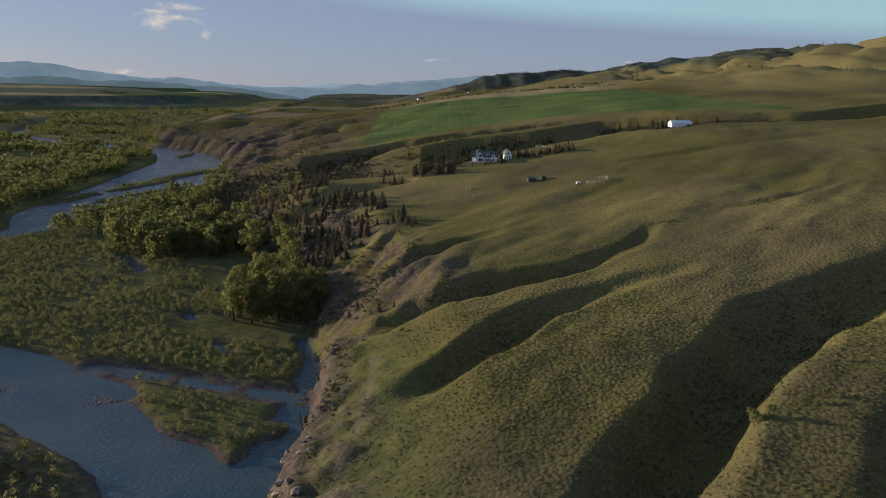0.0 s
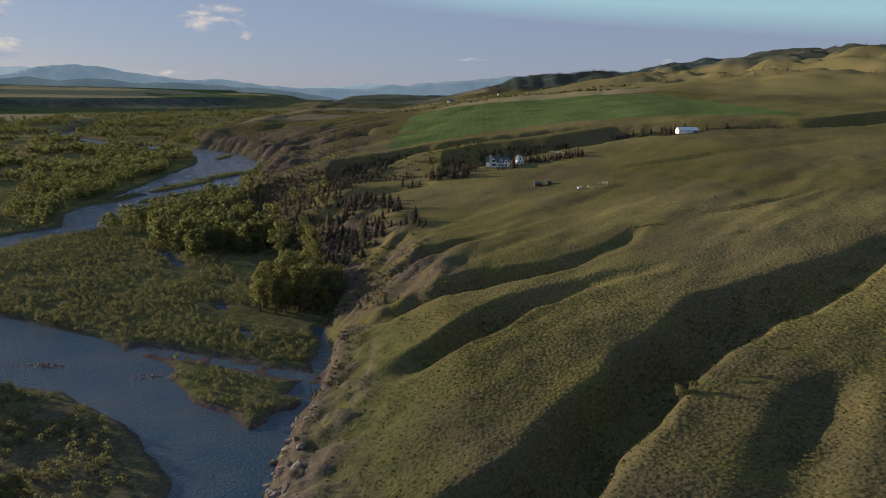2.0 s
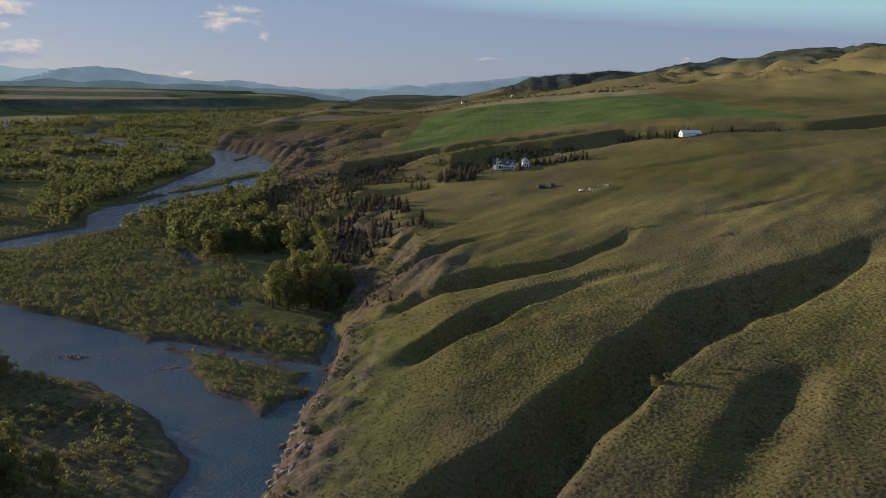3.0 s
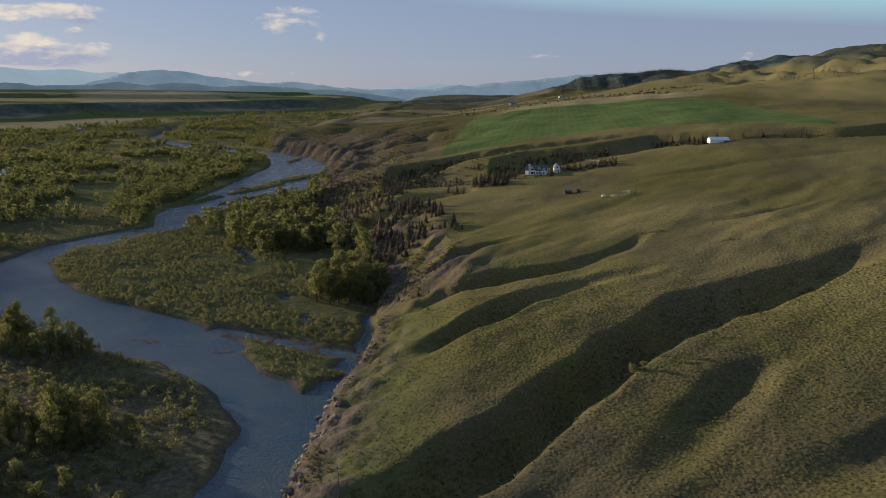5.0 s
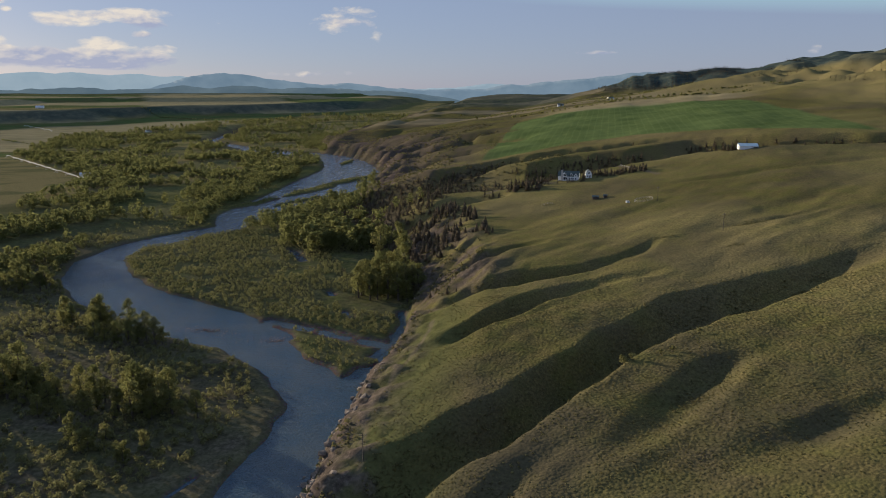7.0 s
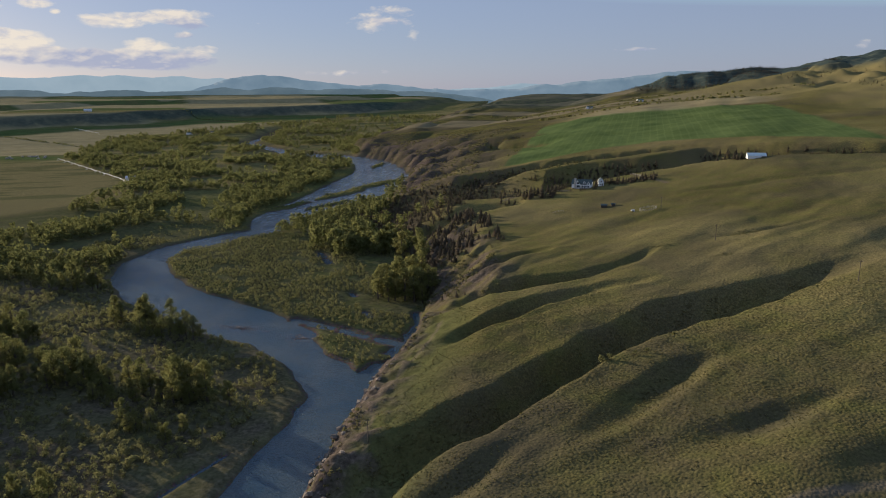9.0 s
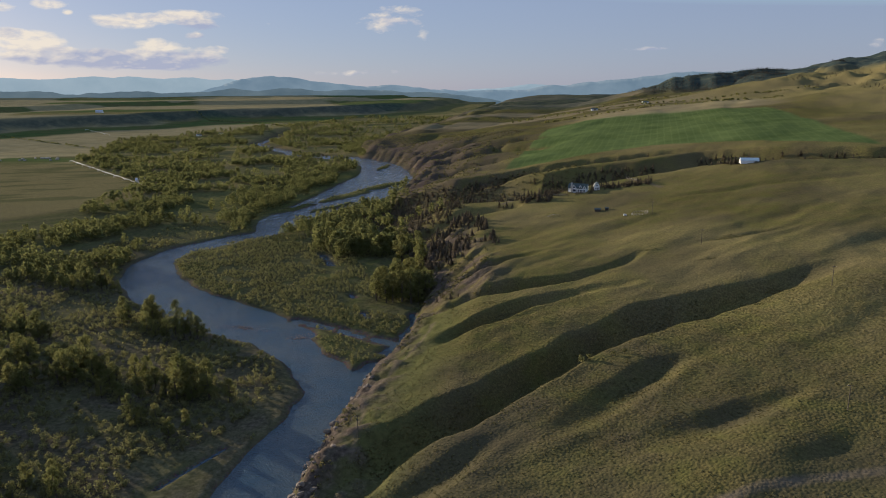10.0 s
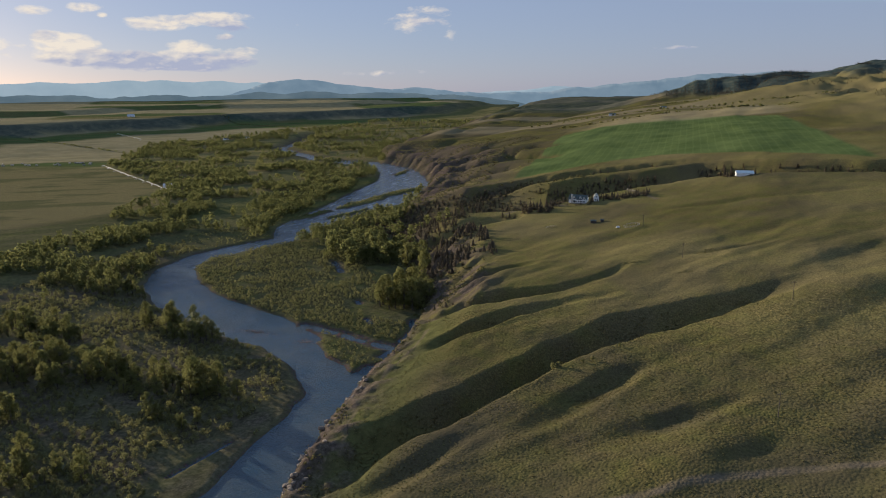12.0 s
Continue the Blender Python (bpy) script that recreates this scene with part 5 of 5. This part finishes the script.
def build_house():
    h = base_empty("house", 28, 486, -8, "white two-storey farmhouse with a dark green roof and tall chimney", "house", sink=0.6)
    part("wall", gable_body(-10, 10, -5, 5, 4.6, 8.8), MAT_WHITE, h)
    part("roof", gable_roof(-10, 10, -5, 5, 4.6, 8.8), MAT_ROOFG, h)
    front_gable(h, -3.6, 6.6, -6.4, -0.5, 0.0, 4.4, 8.6, "gable_wing")
    front_gable(h, 3.0, 2.6, -4.6, -1.5, 4.7, 6.6, 8.0, "dormer")
    front_gable(h, 7.6, 3.6, -5.6, -1.0, 0.0, 5.4, 7.6, "gable_wing")
    bm = bmesh.new()
    box(bm, -6.6, -7.2, 0, -4.9, -6.0, 10.2, 0.08)
    box(bm, -6.75, -7.35, 10.0, -4.75, -5.85, 10.4)
    part("chimney", bm, MAT_STONE, h, "pale stone chimney")
    for x, z, w, hh in ((-3.2, 2.2, 2.2, 2.4), (-1.2, 2.2, 1.2, 2.0), (-3.0, 5.6, 2.4, 1.6)):
        window_unit(h, x, -6.4, z, w, hh)
    for x in (1.2, 3.2, 5.0):
        window_unit(h, x, -5.0, 2.2, 1.3, 1.6)
    window_unit(h, 3.0, -4.6, 5.9, 1.1, 1.1)
    window_unit(h, 7.6, -5.6, 2.2, 1.6, 1.8)
    window_unit(h, 7.6, -5.6, 5.2, 1.2, 1.3)
    for y in (-2.5, 2.2):
        window_unit(h, -10, y, 2.2, 1.4, 1.7, "x")
    window_unit(h, -10, 0, 5.8, 1.3, 1.4, "x")
    bm = bmesh.new()
    box(bm, -1, -8.0, 0.0, 10.5, -5.7, 0.9)
    for k in range(7):
        box(bm, -0.9 + 1.87 * k, -7.95, 0.9, -0.78 + 1.87 * k, -7.83, 1.9)
    box(bm, -1, -7.97, 1.82, 10.5, -7.81, 1.94)
    part("porch", bm, MAT_RAIL, h, "pale timber porch with a railing")
    h.scale = (0.86, 0.86, 0.86)
    g = base_empty("gambrel_cottage", 44, 489, 10, "small white barn-roofed cottage beside the house", "house", sink=0.4)
    part("wall", prism(bmesh.new(), [(-2.4, 0), (2.4, 0), (2.4, 3.6), (1.7, 5.6), (0, 6.8), (-1.7, 5.6), (-2.4, 3.6)], -3.5, 3.5), MAT_WHITE, g)
    part("roof", prism(bmesh.new(), [(-2.75, 3.4), (-1.8, 5.75), (0, 7.05), (1.8, 5.75), (2.75, 3.4), (2.55, 3.4), (1.7, 5.6), (0, 6.8), (-1.7, 5.6), (-2.55, 3.4)], -3.8, 3.8), MAT_ROOFG, g)
    window_unit(g, 0, -3.5, 4.4, 1.1, 1.3)
    window_unit(g, -0.9, -3.5, 1.6, 0.9, 1.3)
    part("door", box(bmesh.new(), 0.4, -3.58, 0.3, 1.4, -3.5, 2.4), MAT_WOOD, g)


def build_barn():
    b = base_empty("machine_barn", 174, 517, 4, "long white metal barn with a pale blue-grey roof", "barn", sink=0.5)
    part("wall", gable_body(-11, 11, -6, 6, 4.4, 7.4), MAT_WHITE, b)
    roof = part("roof", gable_roof(-11, 11, -6, 6, 4.4, 7.4, 0.4, 0.18), MAT_ROOFM, b)
    bm = bmesh.new()
    for k in range(23):
        for y0, z0, y1, z1 in ((-6.3, 4.42, 0, 7.6),):
            x = -11.3 + k * 1.025
            limb(bm, (x, y0, z0), (x, y1, z1), 0.04, 0.04, 4)
    part("roof_ribs", bm, MAT_ROOFM, roof)
    # dark panel on the closed wall stands for the shade inside an opening
    part("bay", box(bmesh.new(), 5.5, -6.06, 0.4, 10.6, -6.0, 3.4), MAT_GLASS, b, "dark panel painted in for the shade of an open machine bay")
    part("door", box(bmesh.new(), -11.06, -2.0, 0.3, -11.0, 2.0, 4.0, 0.02), MAT_RAIL, b, "grey sliding door")
    bm = bmesh.new()
    for k in range(22):
        x = -10.5 + k
        if not 5.2 < x < 10.8:
            box(bm, x, -6.05, 0.3, x + 0.06, -6.0, 4.35)
    part("siding_ribs", bm, MAT_WHITE, b)
    window_unit(b, -11.0, 0, 5.4, 1.2, 0.9, "x")
    b.scale = (0.68, 0.68, 0.68)


build_house()
build_barn()


def small_shed(name, x, y, turn, w, d, h, wall, roof, label):
    s = base_empty(name, x, y, turn, label, "shed", sink=0.25)
    part("wall", gable_body(-w / 2, w / 2, -d / 2, d / 2, h, h + d * 0.28), wall, s)
    part("roof", gable_roof(-w / 2, w / 2, -d / 2, d / 2, h, h + d * 0.28, 0.3, 0.15), roof, s)
    part("door", box(bmesh.new(), -0.6, -d / 2 - 0.07, 0.25, 0.6, -d / 2, 2.2), MAT_WOOD, s)
    return s


small_shed("stable", 52, 408, 5, 4.6, 3.0, 1.9, MAT_WOOD, MAT_ROOFG, "dark weathered timber stable in the pasture")
small_shed("stable", 59, 409, 5, 2.6, 2.4, 1.7, MAT_WOOD, MAT_ROOFG, "small dark timber shelter beside the stable")


def build_corral():
    c = base_empty("round_pen", 85, 381, 0, "round pale-railed horse pen with dark trampled ground", "corral", sink=0.1)
    n, rad = 16, 6.0
    cz = float(ground_z(85, 381)[0]) - 0.1
    pts = []
    for k in range(n):
        a = 2 * math.pi * k / n
        x, y = rad * math.cos(a), rad * math.sin(a)
        pts.append((x, y, float(ground_z(85 + x, 381 + y)[0]) - cz))
    for k, (x, y, z) in enumerate(pts):
        bm = bmesh.new()
        limb(bm, (x, y, z - 0.3), (x, y, z + 1.7), 0.09, 0.08, 6)
        part("post", bm, MAT_RAIL, c)
        qx, qy, qz = pts[(k + 1) % n]
        for hgt in (0.55, 1.05, 1.55):
            bm = bmesh.new()
            limb(bm, (x, y, z + hgt), (qx, qy, qz + hgt), 0.06, 0.06, 5)
            part("rail", bm, MAT_RAIL, c)
    t = base_empty("stock_trailer", 74.5, 380, 20, "rounded white stock trailer parked beside the round pen", "trailer", sink=0.0)
    bm = bmesh.new()
    box(bm, -2.4, -1.1, 0.55, 2.4, 1.1, 2.7, 0.25)
    part("body", bm, MAT_WHITE, t)
    for sx in (-0.6, 0.5):
        for sy in (-1.15, 1.15):
            bm = bmesh.new()
            bmesh.ops.create_cone(bm, cap_ends=True, segments=12, radius1=0.38, radius2=0.38, depth=0.24, matrix=pose(sx, sy, 0.38, 90))
            part("wheel", bm, MAT_GLASS, t)
    bm = bmesh.new()
    limb(bm, (2.4, 0, 0.6), (3.9, 0, 0.5), 0.07, 0.05, 6)
    limb(bm, (3.7, 0, 0.0), (3.7, 0, 0.6), 0.05, 0.05, 6)
    part("drawbar", bm, MAT_WOOD, t)
    t.scale = (0.55, 0.55, 0.55)
    part("vent", box(bmesh.new(), -2.0, -1.13, 1.8, 2.0, -1.1, 2.1), MAT_GLASS, t, "dark side vent")


build_corral()


def rail_fence(points, label, height=1.2, rails=2, gap=3.0):
    f = new("fence")
    x0, y0 = points[0]
    z0 = float(ground_z(x0, y0)[0])
    f.location = (x0, y0, z0)
    tagged(f, label, "fence")
    line = []
    for (ax, ay), (bx, by) in zip(points[:-1], points[1:]):
        n = max(1, round(math.hypot(bx - ax, by - ay) / gap))
        line += [(ax + (bx - ax) * k / n, ay + (by - ay) * k / n) for k in range(n)]
    line.append(points[-1])
    zs = ground_z([p[0] for p in line], [p[1] for p in line])
    loc = [(p[0] - x0, p[1] - y0, float(z) - z0) for p, z in zip(line, zs)]
    for k, p in enumerate(loc):
        bm = bmesh.new()
        limb(bm, (p[0], p[1], p[2] - 0.3), (p[0], p[1], p[2] + height), 0.09, 0.08, 5)
        part("post", bm, MAT_RAIL, f)
        if k + 1 < len(loc):
            q = loc[k + 1]
            for j in range(rails):
                hgt = height * (0.5 + 0.45 * j)
                bm = bmesh.new()
                limb(bm, (p[0], p[1], p[2] + hgt), (q[0], q[1], q[2] + hgt), 0.06, 0.06, 4)
                part("rail", bm, MAT_RAIL, f)


rail_fence([(13, 402), (17, 405), (21, 404)], "short pale timber jump rails standing in the pasture", 1.3, 2, 2.0)
rail_fence([(-24, 490), (-12, 484), (0, 480), (8, 478)], "pale rail fence beside the farm drive", 1.3, 2, 3.0)
rail_fence([(58, 540), (68, 528), (80, 506)], "pale rail fence along the lane above the house", 1.3, 2, 3.5)


def power_pole(x, y, h):
    p = base_empty("power_pole", x, y, 20, "weathered wooden power pole with a crossarm in the pasture", "pole", "power poles", sink=0.0)
    bm = bmesh.new()
    limb(bm, (0, 0, -0.4), (0, 0, h), 0.17, 0.11, 8)
    part("pole", bm, MAT_WOOD, p)
    part("crossarm", box(bmesh.new(), -1.1, -0.06, h - 0.9, 1.1, 0.06, h - 0.75), MAT_WOOD, p)
    for k in (-1.0, 0.0, 1.0):
        bm = bmesh.new()
        limb(bm, (k, 0, h - 0.75), (k, 0, h - 0.5), 0.06, 0.04, 6)
        part("insulator", bm, MAT_STONE, p)


for px, py in ((124, 292), (94, 376), (160, 92), (-14, 82), (178, 207)):
    power_pole(px, py, 10.0)


# ---- farm on the river flat ----
def build_pivot(name, x0, y0, x1, y1, spans, label):
    p = new(name)
    z0 = float(ground_z(x0, y0)[0])
    p.location = (x0, y0, z0)
    tagged(p, label, "irrigation")
    pts = [(x0 + (x1 - x0) * k / spans, y0 + (y1 - y0) * k / spans) for k in range(spans + 1)]
    zs = ground_z([q[0] for q in pts], [q[1] for q in pts])
    loc = [(q[0] - x0, q[1] - y0, float(z) - z0) for q, z in zip(pts, zs)]
    ux, uy = (x1 - x0), (y1 - y0)
    n = math.hypot(ux, uy)
    ux, uy = ux / n, uy / n
    for k, (x, y, z) in enumerate(loc):
        bm = bmesh.new()
        for sgn in (-1, 1):
            limb(bm, (x - uy * 2 * sgn, y + ux * 2 * sgn, z), (x, y, z + 3.9), 0.12, 0.10, 5)
        limb(bm, (x - uy * 2, y + ux * 2, z + 0.5), (x + uy * 2, y - ux * 2, z + 0.5), 0.1, 0.1, 5)
        part("tower", bm, MAT_WHITE, p)
        if k < spans:
            qx, qy, qz = loc[k + 1]
            bm = bmesh.new()
            mid = ((x + qx) / 2, (y + qy) / 2, (z + qz) / 2 + 4.9)
            limb(bm, (x, y, z + 3.9), mid, 0.26, 0.26, 6)
            limb(bm, mid, (qx, qy, qz + 3.9), 0.26, 0.26, 6)
            limb(bm, (x, y, z + 3.6), (mid[0], mid[1], mid[2] - 1.7), 0.08, 0.08, 4)
            limb(bm, (mid[0], mid[1], mid[2] - 1.7), (qx, qy, qz + 3.6), 0.08, 0.08, 4)
            part("span", bm, MAT_WHITE, p)


build_pivot("irrigation_pivot", -1120, 1035, -680, 745, 9, "long white centre-pivot irrigation line across the stubble field")
build_pivot("irrigation_pivot", -1749, 1727, -1546, 1617, 4, "distant pale irrigation line on the green field")
small_shed("pump_house", -735, 800, 30, 14, 9, 4.5, MAT_WHITE, MAT_ROOFM, "white metal shed beside the irrigation line")
small_shed("pump_house", -1960, 2022, 30, 26, 14, 6, MAT_WHITE, MAT_ROOFM, "distant white metal shed on the green field")
rail_fence([(-685, 772), (-650, 745)], "white rail fence at the field corner", 2.0, 2, 5.0)


def place_bales():
    r = np.random.default_rng(9)
    bm = bmesh.new()
    box(bm, -3.0, -1.6, -0.2, 3.0, 1.6, 2.6, 0.3)
    me = bpy.data.meshes.new("hay_stack")
    bm.to_mesh(me)
    bm.free()
    me.materials.append(MAT_RAIL)
    for k in range(34):
        u = r.uniform(0, 1)
        row = k % 2
        x, y = -1560 + 420 * u + r.normal() * 4, 905 + 180 * u + 40 * row + r.normal() * 5
        ob = new("hay_stack", me)
        ob.matrix_basis = pose(x, y, float(ground_z(x, y)[0]), 0, 0, r.uniform(0, 360))
        tagged(ob, "pale stack of hay bales on the stubble field", "hay stack", "hay stacks in rows")


place_bales()
for fx, fy, ft, fl in ((-60, 1640, 10, "distant white farmhouse on the plain"), (60, 1720, 30, "distant pale farm shed on the plain"), (-1249, 1770, 20, "distant grey-roofed farmhouse among trees"), (-1293, 1718, 60, "distant white farmhouse at the wood's edge")):
    small_shed("farmhouse", fx, fy, ft, 16, 9, 4.5, MAT_WHITE, MAT_ROOFG, fl)


def dead_tree(x, y, turn):
    d = base_empty("dead_tree", x, y, turn, "bare leaning dead tree beside the water", "tree", sink=0.2)
    bm = bmesh.new()
    limb(bm, (0, 0, 0), (1.6, 0, 6.5), 0.28, 0.1, 7)
    part("trunk", bm, MAT_WOOD, d)
    for p, q in (((0.8, 0, 3.2), (2.9, 0.8, 5.2)), ((1.0, 0, 4.2), (-0.6, -0.6, 6.0)), ((1.3, 0, 5.2), (2.4, -0.9, 7.2)), ((0.6, 0, 2.4), (-0.9, 0.7, 4.0))):
        bm = bmesh.new()
        limb(bm, p, q, 0.1, 0.03, 5)
        part("branch", bm, MAT_WOOD, d)


dead_tree(-41, 189, 150)
dead_tree(-122, 340, 200)


def plant_shelterbelts():
    """Thin dark lines of bushes between the far fields."""
    r = np.random.default_rng(77)
    rows = []
    for ax, ay, bx, by, n in ((-160, 1420, 320, 1330, 130), (-60, 1640, 420, 1500, 110), (-300, 1750, 60, 1700, 80), (-400, 2050, 300, 1950, 110), (-93, 700, -106, 1165, 26), (-1900, 1500, -1300, 1320, 90), (-1700, 2250, -1250, 2150, 90)):
        u = r.uniform(0, 1, n)
        x, y = ax + (bx - ax) * u + r.normal(size=n) * 3, ay + (by - ay) * u + r.normal(size=n) * 3
        h = r.uniform(1.5, 5.5, n) if n > 30 else r.uniform(0.8, 2.2, n)
        rows.append(np.stack([x, y, ground_z(x, y) - 0.2, r.uniform(0, 6.28, n), h * 1.4, h], -1))
    spots = np.concatenate(rows)
    rr = np.random.default_rng(78)
    v, f, n = scatter_mesh("b", leaves(rr, cottonwood_lobes(rr, 1.0, 0.42), 60, 0.15), spots, None)
    tagged(new("shelterbelt", mesh_from("shelterbelt", v, f, MAT_COTTON, False, n)), "thin dark lines of bushes between far fields", "hedgerow", kind="stuff")


plant_shelterbelts()
